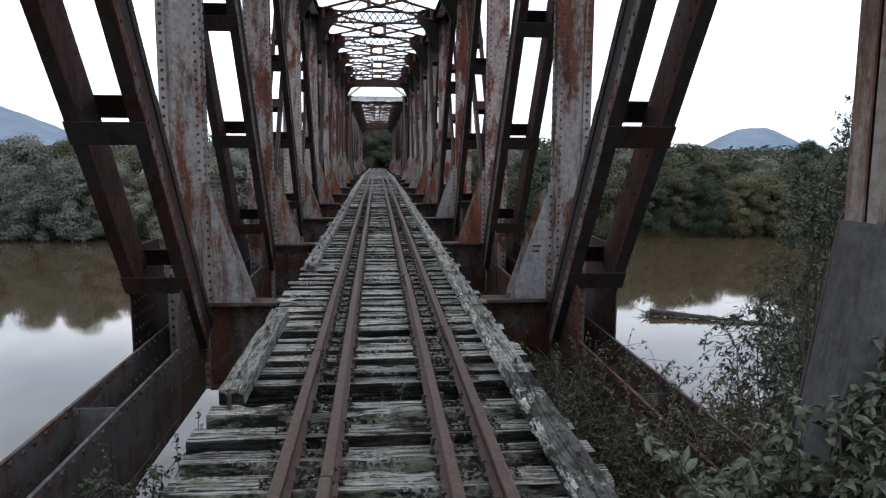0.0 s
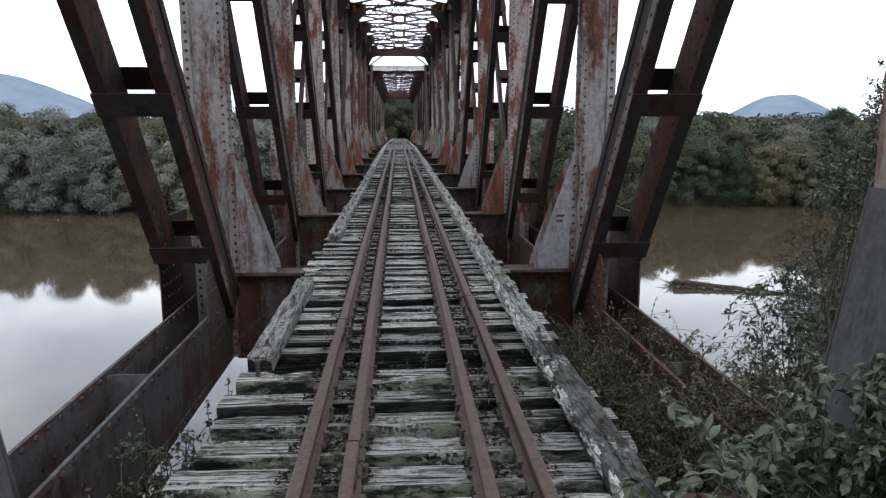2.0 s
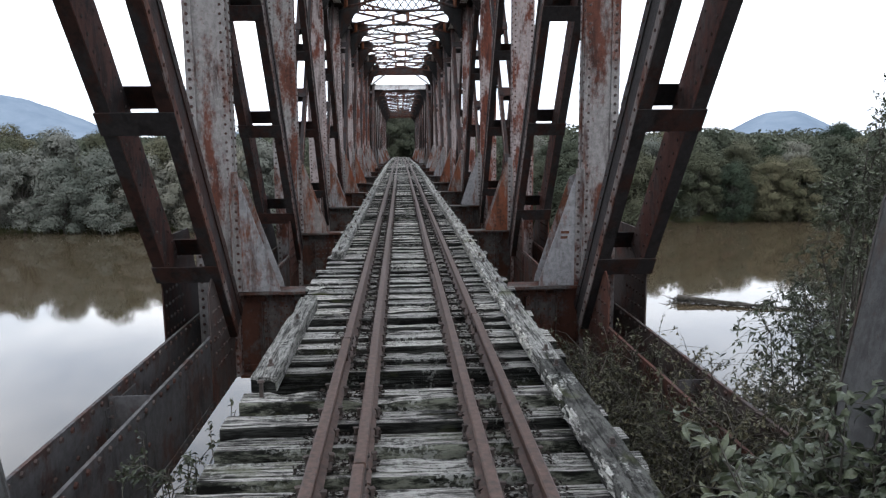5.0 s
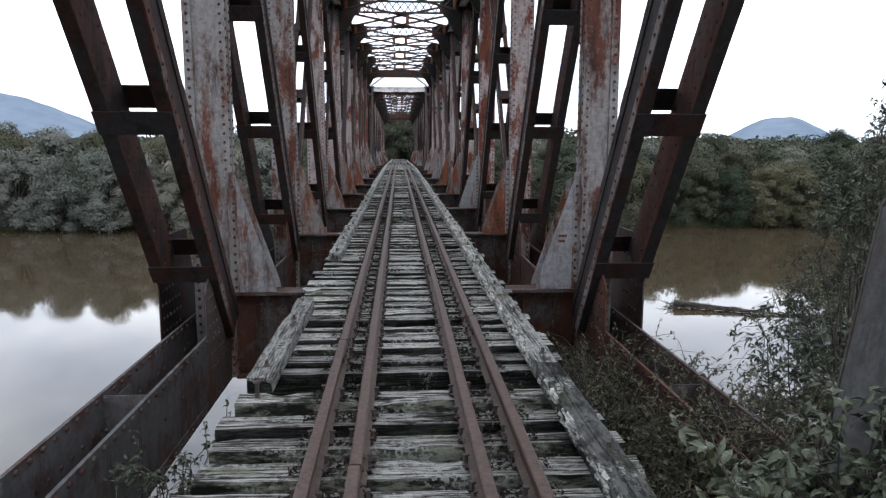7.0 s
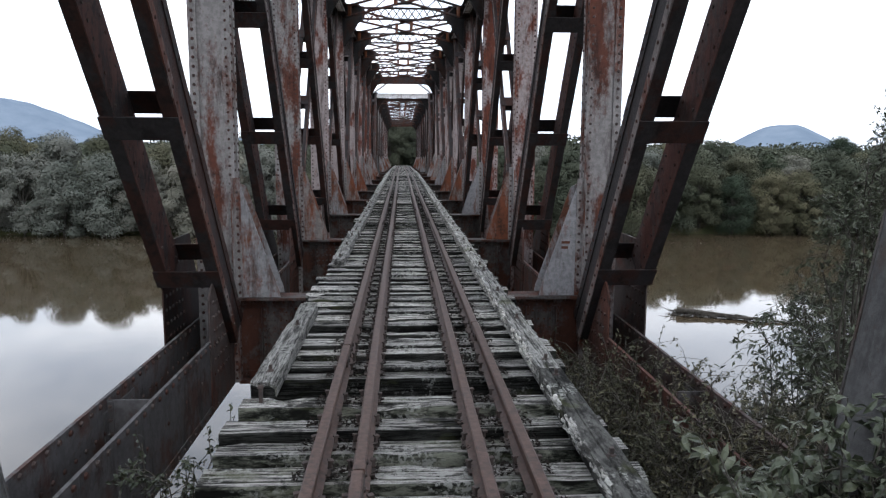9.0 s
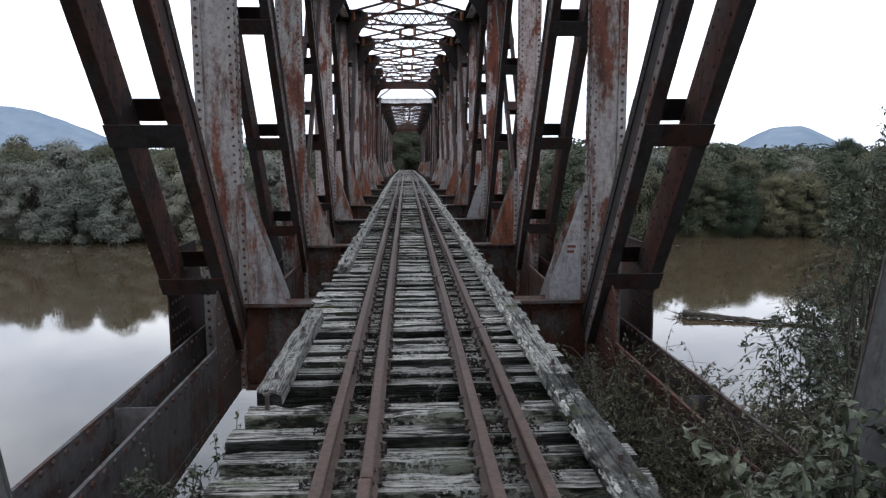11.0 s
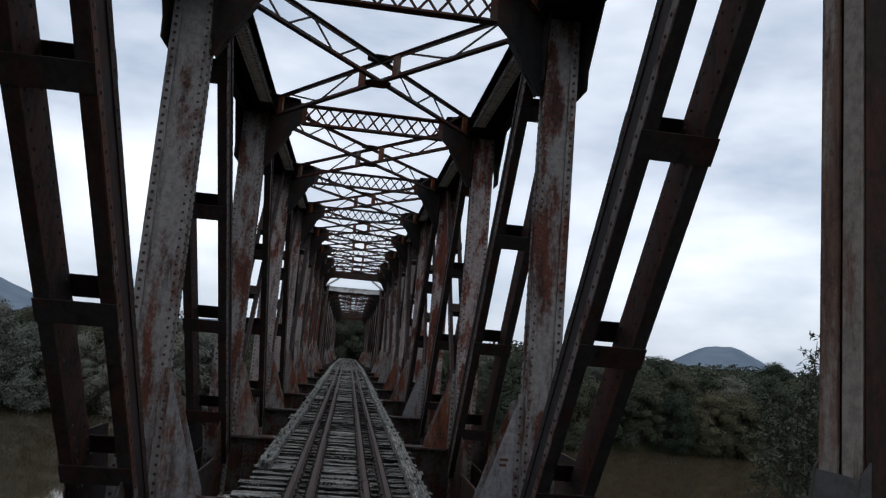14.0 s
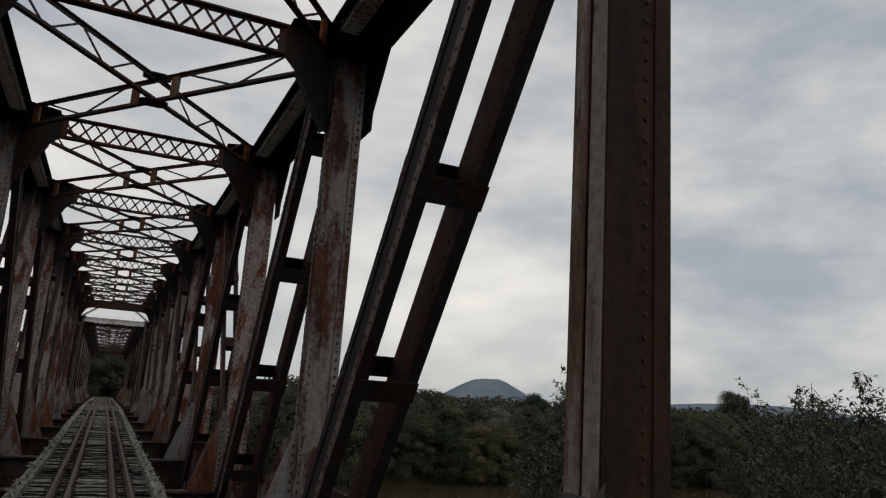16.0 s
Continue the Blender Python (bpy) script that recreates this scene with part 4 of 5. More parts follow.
litter = Shape()
rng = random.Random(17)
for k in range(15000):
    x = rng.choice((rng.uniform(-0.49, -0.35), rng.uniform(0.33, 0.49), rng.uniform(-0.49, -0.35), rng.uniform(0.33, 0.49), rng.uniform(-0.66, -0.58), rng.uniform(0.58, 0.66), rng.uniform(-0.27, -0.23), rng.uniform(0.22, 0.26)))
    y = 2.0 + 28 * rng.random() ** 1.7
    near = min(ys, key=lambda v: abs(v - y))
    y = near + rng.uniform(-0.085, 0.085)
    r = rng.uniform(0.006, 0.021)
    z = -0.122 + r * 0.4
    pts = [Vector((x, y, z)) + Vector((rng.uniform(-1, 1), rng.uniform(-1, 1), rng.uniform(-0.3, 0.7))) * r for _ in range(4)]
    litter.add(pts, [(0, 1, 2), (0, 2, 3), (0, 3, 1), (1, 3, 2)])
thing("track_litter", "dark chips, rust flakes and leaf litter along the rails", "litter", kind="stuff", mesh=litter.mesh("track_litter", DIRT, False, False))

# ---- piers and abutments ----
def pier(name, label, y, w, d, ztop, zbot):
    sh = Shape()
    courses = 14
    for k in range(courses):
        z0 = zbot + (ztop - 0.45 - zbot) * k / courses
        z1 = zbot + (ztop - 0.45 - zbot) * (k + 1) / courses
        g = 0.35 * (1 - k / courses)
        sh.box((-w - g, -d - g, z0), (w + g, d + g, z1 - 0.012))
    sh.box((-w - 0.2, -d - 0.2, ztop - 0.45), (w + 0.2, d + 0.2, ztop))
    return thing(name, label, "bridge pier", (0, y, 0), mesh=sh.mesh(name, STONE))


pier("river_pier", "grey masonry pier standing in the river", PANELS[-1] + 0.5, 3.2, 0.9, -1.22, -14.0)
pier("abutment", "grey masonry abutment under the bridge end", PANELS[0] - 0.7, 3.4, 1.0, -1.06, -9.0)
pier("abutment", "grey masonry abutment on the far bank", PANELS[-1] + SPAN_STEP + 0.6, 3.4, 1.0, -2.0, -14.0)


# ---- ground, water, hills ----
WATER_Z = -10.5


def smooth(a, b_, x):
    t = min(1.0, max(0.0, (x - a) / (b_ - a)))
    return t * t * (3 - 2 * t)


def ground_z(x, y):
    wob = 2.2 * noise.noise((x * 0.03, 4.0, 0.0))
    push = 6.5 * smooth(0.0, 4.0, x) + 14 * smooth(8.0, 40.0, x)
    top = -1.4 + 0.5 * noise.noise((x * 0.12, y * 0.12, 3))
    if y < 55:
        f = (y + 2.2 - push - wob * smooth(3, 12, abs(x))) / 12.5
        z = top - 13.0 * smooth(0.0, 1.0, f)
        if abs(x) < 2.2 and y < -2.0:
            z = min(z, -0.32) if y > -3 else -0.32
        return z
    far = smooth(99.0 + wob, 104.0 + wob, y)
    z = -14.0 + 5.0 * far + 4.5 * smooth(103, 125, y) * (1 - 0.6 * smooth(15, 60, abs(x)))
    if y > 103 and abs(x) < 3:
        z = max(z, -1.25 - 1.2 * smooth(103, 100, y))
    return z + 10.0 * smooth(250, 900, y)


xs = sorted(set([-4500, -2500, -1200, -600, -300, -200] + [-150 + 10 * k for k in range(31)] + [-30 + 2 * k for k in range(31)] + [-8 + k for k in range(17)] + [170, 200, 250, 300, 600, 1200, 2500, 4500]))
gy = sorted(set([-4500, -1500, -500, -200, -100, -60, -40] + [-30 + 2 * k for k in range(40)] + [-6 + k for k in range(30)] + [55, 70, 90] + [94 + k for k in range(20)] + [116, 120, 126, 135, 150, 200, 250, 400, 600, 900, 1500, 2500, 4500]))
gs = Shape()
gs.v = [(x, y, ground_z(x, y)) for y in gy for x in xs]
nx = len(xs)
gs.f = [(j * nx + i, j * nx + i + 1, (j + 1) * nx + i + 1, (j + 1) * nx + i) for j in range(len(gy) - 1) for i in range(nx - 1)]
ground = thing("ground", "earth river banks under grass and scrub", "ground", kind="structure", mesh=gs.mesh("ground", EARTH, True, False))
ws = Shape()
ws.add([(-900, -60, WATER_Z), (900, -60, WATER_Z), (900, 112, WATER_Z), (-900, 112, WATER_Z)], [(0, 1, 2, 3)])
water = thing("water", "calm brown river reflecting the cloudy sky", "river", kind="structure", mesh=ws.mesh("water", WATER, False, False))


def hill(name, az, width, top, dist, seed):
    """A distant hill: a ridge with a soft uneven crest."""
    sh = Shape()
    n, m = 60, 8
    for j in range(m + 1):
        for i in range(n + 1):
            u = i / n * 2 - 1
            a = az + u * width
            prof = (1 - smooth(0.0, 1.0, abs(u)) ** 1.25) * (1 + 0.05 * noise.noise((u * 3, seed, 0)) + 0.02 * noise.noise((u * 12, seed, 1)))
            r = dist + 500 * (j / m)
            z = -12 + (prof * top + 12) * smooth(0, 1, j / m) * (1 + 0.015 * noise.noise((u * 9, j * 0.7, seed)))
            sh.v.append((r * math.sin(radians(a)), r * math.cos(radians(a)), z))
    for j in range(m):
        for i in range(n):
            a = j * (n + 1) + i
            sh.f.append((a, a + 1, a + n + 2, a + n + 1))
    return thing(name, "distant wooded hill, haze painted in as blue", "hill", kind="structure", mesh=sh.mesh(name, HILL, True))


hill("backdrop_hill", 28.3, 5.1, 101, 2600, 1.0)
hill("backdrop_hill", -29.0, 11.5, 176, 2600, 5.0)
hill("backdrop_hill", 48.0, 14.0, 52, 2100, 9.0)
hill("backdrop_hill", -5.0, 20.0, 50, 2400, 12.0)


# ---- trees and shrubs ----
def leaf_quad(sh, c, d, n, ln, wd, oval=False):
    """A small bent leaf at c, along d: a lozenge, or an oval folded along its midrib."""
    s = d.cross(n)
    if s.length < 1e-4:
        s = Vector((1, 0, 0))
    s.normalize()
    u = s.cross(d).normalized()
    o = len(sh.v)
    mid = c + d * ln * 0.5 + u * wd * 0.25
    tip = c + d * ln
    if oval:
        tip -= u * ln * 0.18
        for f, k in ((0.30, 0.42), (0.62, 0.46)):
            m_ = c + d * ln * f + u * wd * 0.12
            sh.v += [tuple(m_ + s * wd * k + u * wd * 0.13), tuple(m_), tuple(m_ - s * wd * k + u * wd * 0.13)]
        sh.v += [tuple(c), tuple(tip)]
        sh.f += [(o + 6, o, o + 1), (o + 6, o + 1, o + 2), (o, o + 3, o + 4, o + 1), (o + 1, o + 4, o + 5, o + 2), (o + 3, o + 7, o + 4), (o + 4, o + 7, o + 5)]
        return
    sh.v += [tuple(c), tuple(mid + s * wd * 0.5), tuple(tip), tuple(mid - s * wd * 0.5)]
    sh.f.append((o, o + 1, o + 2, o + 3))


def rand_dir(r):
    z = r.uniform(-1, 1)
    t = r.uniform(0, 2 * math.pi)
    q = math.sqrt(1 - z * z)
    return Vector((q * math.cos(t), q * math.sin(t), z))


def limb(sh, pts, r0, r1, k=5):
    o = len(sh.v)
    n = len(pts)
    for i, p in enumerate(pts):
        d = (pts[min(i + 1, n - 1)] - pts[max(i - 1, 0)]).normalized()
        a = d.orthogonal().normalized()
        b_ = d.cross(a)
        r = r0 + (r1 - r0) * i / (n - 1)
        for j in range(k):
            t = 2 * math.pi * j / k
            sh.v.append(tuple(p + (a * math.cos(t) + b_ * math.sin(t)) * r))
    for i in range(n - 1):
        for j in range(k):
            a, b_ = o + i * k + j, o + i * k + (j + 1) % k
            sh.f.append((a, b_, b_ + k, a + k))


def tree_meshes(seed, h, spread, clumps, leaves, leaf=0.42, low=0.08):
    """Trunk with limbs, and a crown of many small leaf sprays in uneven clumps with gaps."""
    r = random.Random(seed)
    wood, crown = Shape(), Shape()
    lean = Vector((r.uniform(-0.1, 0.1), r.uniform(-0.1, 0.1), 1))
    trunk = [Vector((0, 0, -0.8)) + lean * h * 0.75 * i / 5 + Vector((r.uniform(-0.15, 0.15), r.uniform(-0.15, 0.15), 0)) for i in range(6)]
    limb(wood, trunk, h * 0.022, h * 0.007, 6)
    for k in range(clumps):
        f = low + (1 - low) * ((k + 0.5) / clumps)
        ang = k * 2.4 + r.uniform(-0.5, 0.5)
        rad = spread * math.sin(math.pi * min(0.97, 0.22 + 0.76 * f)) ** 0.7 * r.uniform(0.45, 1.0)
        c = Vector((rad * math.cos(ang), rad * math.sin(ang), h * f * r.uniform(0.92, 1.04)))
        start = trunk[min(5, int(f * 4))]
        limb(wood, [start, start.lerp(c, 0.55) + Vector((0, 0, 0.2)), c], h * 0.008, h * 0.002, 4)
        cr = spread * r.uniform(0.28, 0.50)
        for _ in range(leaves):
            d = rand_dir(r)
            if d.z < -0.35 and r.random() < 0.6:
                d.z = -d.z
            q = c + Vector((d.x * cr, d.y * cr, d.z * cr * 0.72)) * r.uniform(0.55, 1.05)
            nrm = (d + Vector((0, 0, 0.35)) + rand_dir(r) * 0.27).normalized()
            along = nrm.cross(rand_dir(r))
            along.normalize()
            side = nrm.cross(along) * leaf * r.uniform(0.3, 0.5)
            o = len(crown.v)
            crown.v += [tuple(q - side), tuple(q + side), tuple(q + along * leaf * r.uniform(0.6, 1.2))]
            crown.f.append((o, o + 1, o + 2))
    return wood.mesh("trunk", BARK, True, False), crown.v, crown.f


def tree_kind(seed, h, spread, clumps, leaves, material, leaf=0.42, low=0.08):
    w, v, f = tree_meshes(seed, h, spread, clumps, leaves, leaf, low)
    sh = Shape()
    sh.v, sh.f = v, f
    return w, sh.mesh("crown", material, False, False)


def place_tree(kind, x, y, z, s, rz, label, group, name="tree"):
    t = thing(name, label, "tree", group=group)
    t.matrix_basis = pose(x, y, z, 0, 0, rz) @ Matrix.Diagonal((s, s, s * 1.0, 1))
    part("trunk", kind[0], None, t)
    part("crown", kind[1], None, t)
    return t


TREE_LEAVES = (LEAF_FAR, LEAF_GREY, LEAF_OLIVE, LEAF_DARK, LEAF_GREY, LEAF_FAR)
BANK_TREES = [tree_kind(21 + k, 11.0, 4.4, 30 + 4 * (k % 3), 560, TREE_LEAVES[k], 0.25) for k in range(6)]
BACK_TREES = [tree_kind(31 + k, 11.0, 4.4, 26, 330, TREE_LEAVES[k], 0.28, 0.3) for k in range(6)]
rng = random.Random(4)
for row, (y0, sp, smin, smax) in enumerate(((101.2, 5.0, -2.0, 2.2), (106.0, 7.0, -0.4, 2.8), (113.0, 8.0, 0.2, 3.8))):
    x = -96.0
    while x < 150:
        x += sp * rng.uniform(0.75, 1.3)
        if abs(x) < 4.6:
            continue
        y = y0 + rng.uniform(-1.2, 1.8)
        base = max(ground_z(x, y), WATER_Z - 0.3) - 0.2
        s = (rng.uniform(smin, smax) + 1.2 * smooth(-12, -30, x) - base) / 11.9
        place_tree((BANK_TREES if row < 2 else BACK_TREES)[rng.choice((1, 4, 1, 2)) if -60 < x < -14 else rng.choice((0, 2, 5, 3, 2, 0, 4))], x, y, base, s, rng.uniform(0, 360),
                   "dull green riverside tree with dense low crown", "trees of the far bank")
# added low trees fill the foot of the bank and block reflected sky
for x in (9, 13, 16.5, 20, 24, 27.5, 31, 33, 35, 37, 39, 41.5, 44, 46.5, 49, 55):
    y = 104.2 + (x * 7 % 3) * 0.5
    base = ground_z(x, y) - 0.2
    place_tree(BANK_TREES[int(x) % 6], x, y, base, (-4.6 + (x * 5 % 2) - base) / 11.9, x * 33, "low leafy tree added to fill the water's edge", "trees of the far bank")
# trees that close the view at the far end of the track
for x, y, s, k in ((-1.8, 113, 0.6, 0), (2.4, 114.5, 0.8, 0), (0.2, 118, 1.2, 5), (-6.5, 108, 1.15, 5), (6.2, 110, 1.2, 0), (-4.5, 118, 1.35, 3), (5.0, 122, 1.35, 5), (0.5, 131, 1.5, 3), (-8, 126, 1.4, 3), (8.5, 120, 1.4, 3), (-2.5, 138, 1.6, 3), (3.5, 141, 1.6, 3)):
    s = (5.8 + 0.9 * s - ground_z(x, y)) / 11.9
    place_tree(BANK_TREES[k], x, y, ground_z(x, y) - 0.3, s, k * 50 + x * 9, "dark leafy tree beyond the end of the bridge", "trees beyond the bridge")

# woods behind the bank: rolling canopy
cs = Shape()
rng = random.Random(8)
for k in range(2300):
    a = radians(rng.uniform(-40, 68))
    d = 125 + 620 * rng.random() ** 1.6
    x, y = d * math.sin(a), d * math.cos(a)
    if y < 112:
        continue
    cz = min(ground_z(x, y) + 12, -0.9 + 0.007 * d) + rng.uniform(-1.8, 1.6) + 3.0 * noise.noise((x * 0.02, y * 0.02, 5))
    rr = rng.uniform(2.2, 4.2)
    for _ in range(44):
        dd = rand_dir(rng)
        dd.z = abs(dd.z)
        q = Vector((x, y, cz)) + Vector((dd.x * rr, dd.y * rr, dd.z * rr * 0.6 - 1.0))
        nn = (dd + rand_dir(rng) * 0.5).normalized()
        leaf_quad(cs, q, nn.cross(rand_dir(rng)).normalized(), nn, rng.uniform(0.6, 1.3), rng.uniform(0.5, 1.0))
for k in range(1500):
    a = radians(rng.uniform(-40, 68))
    d = 125 + 620 * rng.random() ** 1.6
    x, y = d * math.sin(a), d * math.cos(a)
    if y < 112:
        continue
    limb(cs, [Vector((x, y, ground_z(x, y) - 0.5)), Vector((x + 0.4, y, ground_z(x, y) + 3)), Vector((x, y + 0.5, ground_z(x, y) + 6))], 0.2, 0.08, 3)
thing("far_woods", "rolling canopy of dull green woods behind the river bank", "woods", kind="stuff", mesh=cs.mesh("far_woods", LEAF_FAR, False, False))


def shrub_meshes(seed, h, spread, stems, twigs, leaf, wide, material, droop=0.2, twig=(0.08, 0.2), oval=False, low=0.14):
    """A shrub: curved stems, side twigs, and leaves set along the twigs."""
    r = random.Random(seed)
    wood, lv = Shape(), Shape()
    for k in range(stems):
        ang = r.uniform(0, 2 * math.pi)
        out = spread * r.uniform(0.2, 1.0)
        top = Vector((out * math.cos(ang), out * math.sin(ang), h * r.uniform(0.65, 1.0)))
        base = Vector((r.uniform(-0.15, 0.15) * spread, r.uniform(-0.15, 0.15) * spread, -0.3))
        n = 7
        pts = []
        for i in range(n):
            f = i / (n - 1)
            pts.append(base.lerp(top, f) + Vector((0, 0, h * 0.16 * math.sin(math.pi * f))) + rand_dir(r) * 0.03 * h * f)
        limb(wood, pts, 0.005 + 0.004 * h, 0.003, 4)
        for t in range(twigs):
            f = r.uniform(low, 1.0) ** 0.75
            i = min(n - 2, int(f * (n - 1)))
            p = pts[i].lerp(pts[i + 1], f * (n - 1) - i)
            d = (rand_dir(r) + Vector((math.cos(ang), math.sin(ang), 0.5)) * 0.5).normalized()
            ln = h * r.uniform(*twig)
            q = p + d * ln + Vector((0, 0, -droop * ln))
            limb(wood, [p, p.lerp(q, 0.5) + Vector((0, 0, 0.15 * ln)), q], 0.004, 0.0015, 3)
            for e in range(r.randint(7, 12)):
                g = r.uniform(0.2, 1.0)
                c = p.lerp(q, g)
                dd = (d * 0.5 + rand_dir(r) + Vector((0, 0, -droop))).normalized()
                leaf_quad(lv, c, dd, (rand_dir(r) + Vector((0, 0, 1.2))).normalized(), leaf * r.uniform(0.6, 1.25), wide * r.uniform(0.7, 1.2), oval)
    return wood.mesh("branchwork", BARK, True, False), lv.mesh("foliage", material, False, False)


def place_shrub(kind, x, y, z, s, rz, label, group="shrubs of the near bank", tilt=0):
    t = thing("shrub", label, "shrub", group=group)
    t.matrix_basis = pose(x, y, z, tilt, 0, rz) @ Matrix.Diagonal((s, s, s, 1))
    part("branchwork", kind[0], None, t)
    part("foliage", kind[1], None, t)
    return t


WILLOW = [shrub_meshes(61 + k, 5.0, 1.35, 20, 34, 0.10, 0.034, LEAF_WILLOW, 0.4, (0.04, 0.13)) for k in range(2)]
SCRUB = [shrub_meshes(71 + k, 2.6, 1.0, 36, 40, 0.048, 0.019, LEAF_DRY, 0.15) for k in range(2)]
BROAD = [shrub_meshes(81 + k, 2.4, 0.8, 15, 16, 0.092, 0.036, LEAF_BROAD, 0.3, (0.08, 0.2), True) for k in range(2)]
CLIMBER = shrub_meshes(97, 2.2, 0.30, 6, 14, 0.07, 0.032, LEAF_BROAD, 0.2, (0.05, 0.14), True, 0.45)
WILLOW_DARK = [shrub_meshes(66 + k, 5.0, 1.35, 22, 44, 0.10, 0.034, LEAF_SHADE, 0.4, (0.04, 0.13)) for k in range(2)]
FRESH = shrub_meshes(85, 1.2, 0.45, 12, 12, 0.062, 0.03, LEAF_FRESH, 0.3, (0.06, 0.16), True)
SPRIG = shrub_meshes(91, 2.0, 0.32, 5, 12, 0.055, 0.026, LEAF_SHADE, 0.2, (0.08, 0.2), True)

bush = "green leafy shrub growing up beside the truss"
scrub = "dull olive scrub tangled under the bridge deck"
for kind, x, y, top, s, rz, lab in (
        (SCRUB[0], 1.70, 6.3, -0.40, 1.0, 10, scrub), (SCRUB[1], 1.62, 5.4, -0.38, 1.0, 80, scrub), (SCRUB[0], 1.60, 4.5, -0.38, 1.0, 170, scrub),
        (SCRUB[1], 1.85, 6.9, -0.53, 0.9, 250, scrub), (SCRUB[1], 2.25, 4.5, -0.36, 0.9, 33, scrub), (SCRUB[0], 2.15, 5.8, -0.50, 0.9, 77, scrub), (SCRUB[0], 2.1, 5.0, -0.32, 1.0, 300, scrub), (SCRUB[1], 1.65, 3.6, -0.33, 1.0, 40, scrub),
        (SCRUB[0], 2.2, 4.1, -0.28, 1.0, 220, scrub), (SCRUB[1], 1.6, 2.7, -0.38, 1.0, 140, scrub), (SCRUB[0], 2.6, 5.6, -0.70, 1.0, 60, scrub),
        (BROAD[1], 2.15, 2.75, 0.15, 1.0, 120, bush), (BROAD[0], 2.75, 3.40, -0.06, 1.1, 200, bush),
        (BROAD[0], 2.35, 2.30, 0.38, 1.0, 260, bush), (BROAD[1], 3.20, 4.20, -0.20, 1.1, 30, bush),
        (BROAD[1], 1.80, 2.10, 0.35, 1.0, 190, bush), (BROAD[0], 2.05, 2.05, 0.38, 1.0, 310, bush),
        (BROAD[1], 2.25, 2.50, 0.28, 1.0, 15, bush), (BROAD[1], 2.40, 3.00, 0.07, 1.1, 240, bush), (BROAD[0], 2.00, 2.45, 0.26, 1.0, 160, bush),
        (SCRUB[1], 2.9, 4.8, -0.45, 1.1, 200, scrub), (SCRUB[0], 3.1, 5.6, -0.75, 1.1, 20, scrub), (SCRUB[1], 1.45, 5.0, -0.48, 0.9, 120, scrub),
        (WILLOW[0], 4.35, 4.6, 0.2, 1.0, 0, bush), (WILLOW[1], 4.05, 6.3, 0.22, 0.8, 70, bush), (WILLOW[0], 5.2, 6.0, 0.35, 1.1, 140, bush),
        (WILLOW[1], 6.9, 5.5, 1.1, 1.1, 220, bush), (WILLOW[0], 4.6, 4.3, 0.6, 1.0, 300, bush), (WILLOW[1], 3.7, 3.8, 0.2, 0.9, 200, bush),
        (WILLOW[0], 7.9, 5.7, 1.9, 1.0, 100, bush), (WILLOW[0], 6.3, 6.4, 0.5, 1.1, 20, bush)):
    h = {id(SCRUB[0]): 2.6, id(SCRUB[1]): 2.6, id(BROAD[0]): 2.4, id(BROAD[1]): 2.4}.get(id(kind), 5.0) * s
    place_shrub(kind, x, y, top - h * 0.98, s, rz, lab)
for x, y, top, rz in ((2.08, 2.18, 0.40, 0), (2.32, 2.32, 0.50, 130), (2.2, 2.1, 0.34, 250)):
    place_shrub(FRESH, x, y, top - 1.2, 1.0, rz, "fresh pale green leafy sprigs among the darker shrubs")
for x, y, top, rz in ((1.72, 2.5, 0.62, 20), (1.90, 2.46, 0.92, 140), (2.06, 2.44, 0.80, 260)):
    place_shrub(CLIMBER, x, y, top - 2.2, 1.0, rz, "leafy climbing stems against the end post bracket")
SHOOT = shrub_meshes(95, 3.2, 0.34, 4, 26, 0.055, 0.022, LEAF_WILLOW, 0.2, (0.02, 0.09), False, 0.5)
for x, y, top, rz in ((3.54, 5.5, 1.40, 0), (3.68, 5.6, 1.88, 120), (3.76, 5.4, 1.55, 290), (3.98, 5.6, 2.02, 200), (6.1, 5.2, 1.95, 40), (6.6, 5.2, 2.0, 160)):
    place_shrub(SHOOT, x, y, top - 3.2, 1.0, rz, "tall thin leafy shoots beside the end post")
for x, y, top, rz in ((-1.42, 4.35, -0.15, 0), (-1.50, 4.1, -0.22, 90), (-1.58, 3.75, -0.30, 190), (-1.75, 4.3, -0.45, 330), (-1.45, 5.0, -0.55, 30), (-1.34, 3.9, -0.45, 140)):
    place_shrub(SPRIG, x, y, top - 2.0, 1.0, rz, "thin leafy sprig beside the sleeper ends")
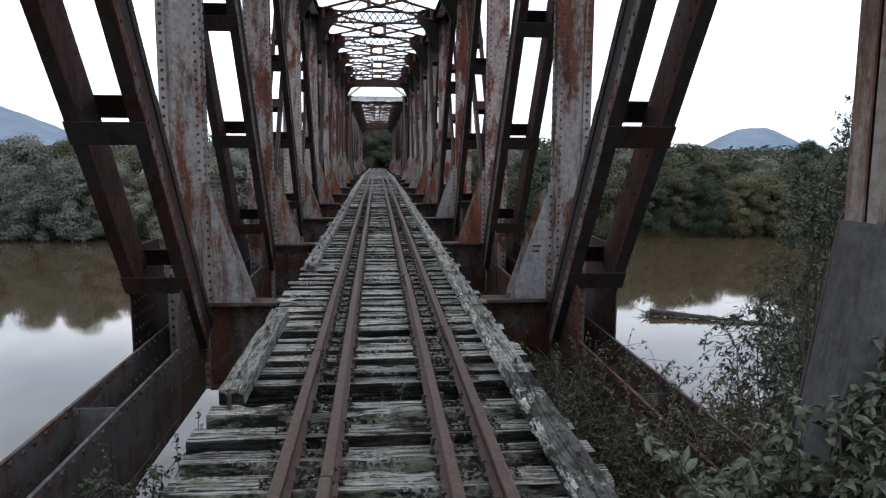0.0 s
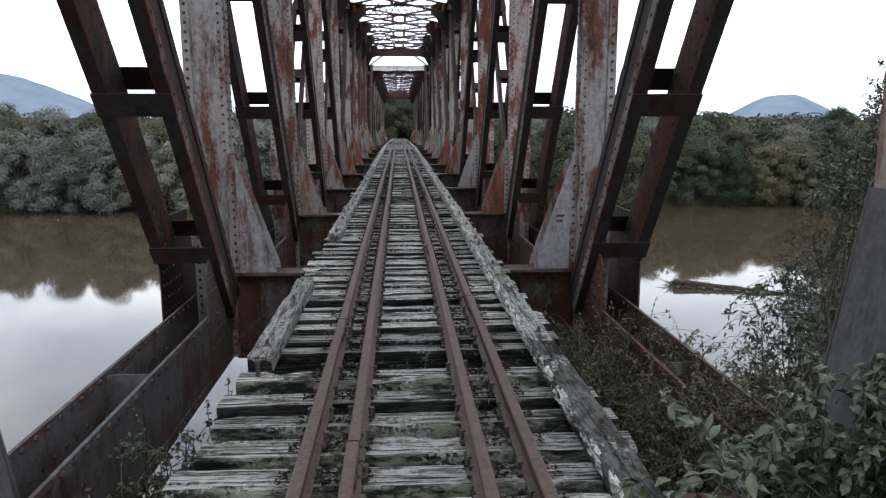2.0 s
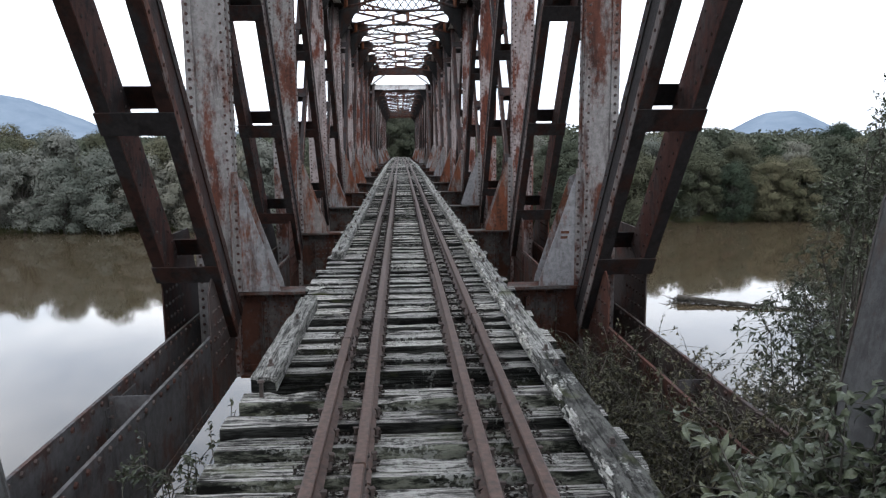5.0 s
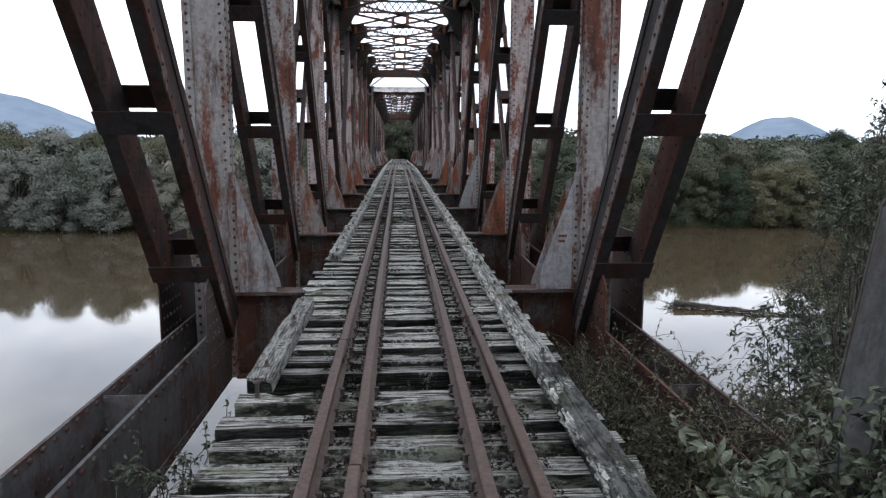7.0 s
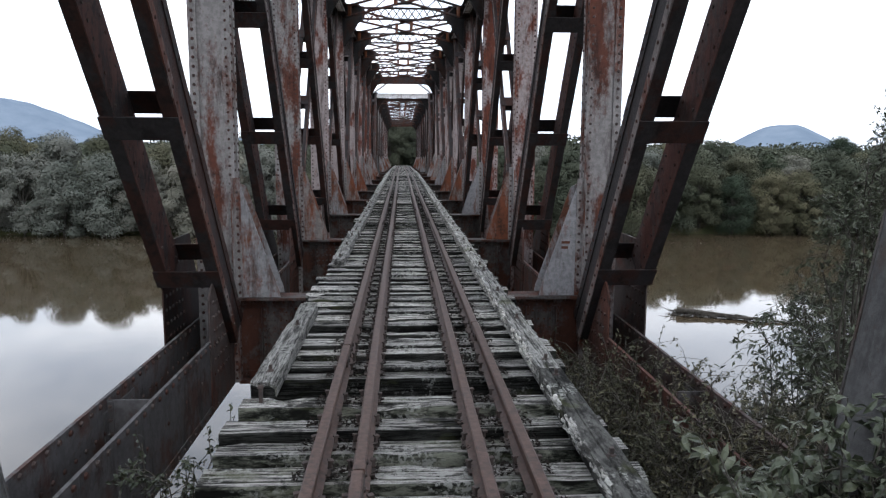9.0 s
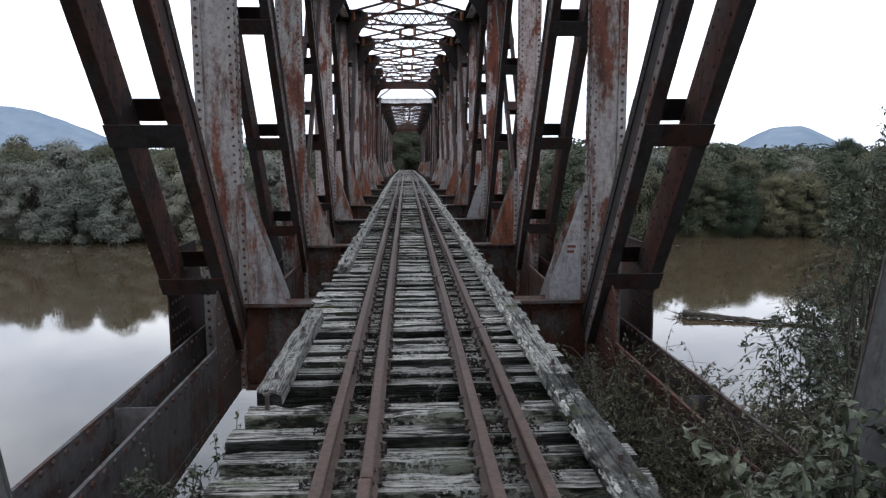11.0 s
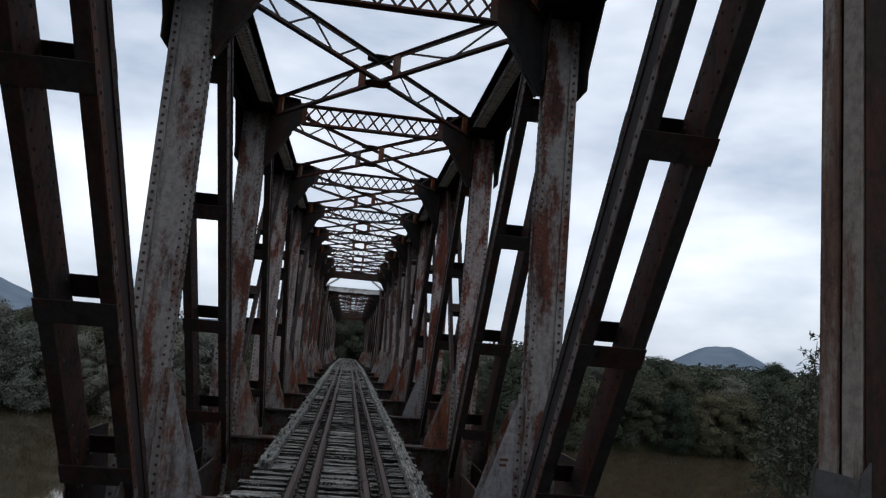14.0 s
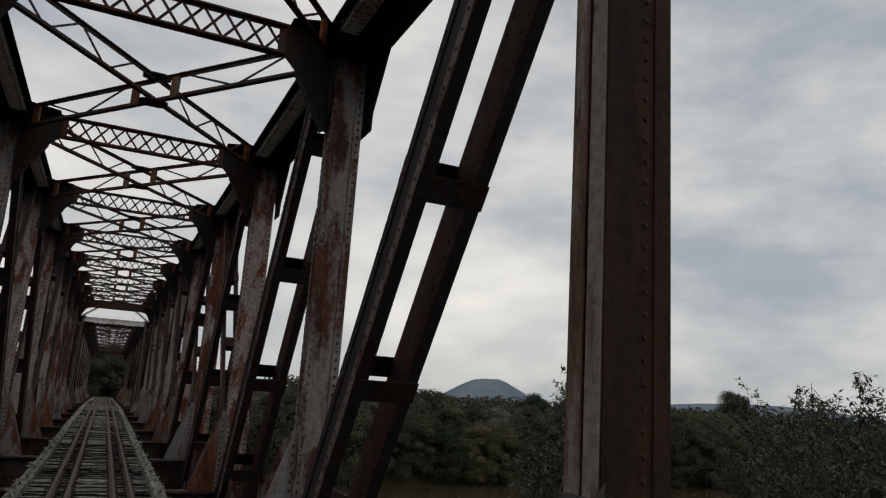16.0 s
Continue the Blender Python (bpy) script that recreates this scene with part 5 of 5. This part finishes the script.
for x, y, top, s, rz in ((14, 11, 2.5, 1.5, 10), (17, 14, 2.6, 1.6, 60), (21, 17, 0.9, 1.8, 140), (16, 11.5, 2.2, 1.6, 60), (12, 8.6, 2.0, 1.4, 30), (12, 18, -1.0, 1.5, 100), (25, 22, 1.5, 1.8, 190), (10, 14, -1.5, 1.3, 250), (29, 24, 1.4, 1.9, 20), (18, 24, 0.2, 1.8, 320)):
    place_shrub(WILLOW_DARK[int(x) % 2], x, y, top - 5.0 * s, s, rz, "tall shrub on the wooded near bank")

for az, d, top, k in ((46.1, 330, 13.0, 3), (46.7, 336, 11.8, 3), (32.0, 150, 4.2, 3)):
    x, y = d * math.sin(radians(az)), d * math.cos(radians(az))
    place_tree(BANK_TREES[k], x, y, ground_z(x, y), (top - ground_z(x, y)) / 11.9, az * 7, "dark round tree standing above the woods", "tall trees in the woods")

# ---- driftwood on the water ----
log = thing("driftwood", "bare grey driftwood lying half sunk in the river", "driftwood", (22.0, 50.0, WATER_Z))
lsh = Shape()
r = random.Random(3)
limb(lsh, [Vector((-1.9, 0.8, 0.35)), Vector((0.5, -0.1, 0.20)), Vector((2.8, -1.2, 0.14)), Vector((6.2, -2.9, 0.04))], 0.26, 0.05, 7)
part("trunk", lsh.mesh("trunk", BARK, True, False), None, log)
lsh = Shape()
for k in range(120):
    f = r.random() ** 1.8
    p = Vector((-2.2 + 4.8 * f, 0.9 - 2.1 * f, 0.08)) + rand_dir(r) * 0.25
    d = rand_dir(r)
    d.z = abs(d.z) * (0.45 if f < 0.3 else 0.15)
    ln = r.uniform(0.4, 1.05) * (1.2 - 0.6 * f)
    bend = rand_dir(r) * 0.2
    limb(lsh, [p, p + d * ln * 0.5 + bend, p + d * ln + bend * 0.5], r.uniform(0.035, 0.07), 0.012, 3)
for k in range(9):
    p = Vector((-1.8 + 0.5 * k, 0.8 - 0.23 * k + r.uniform(-0.25, 0.25), 0.1))
    limb(lsh, [p, p + Vector((1.1, -0.5, r.uniform(0.05, 0.3))), p + Vector((2.3, -1.05, 0.02))], r.uniform(0.06, 0.11), 0.02, 5)
part("brushwood", lsh.mesh("brushwood", BARK, True, False), None, log)
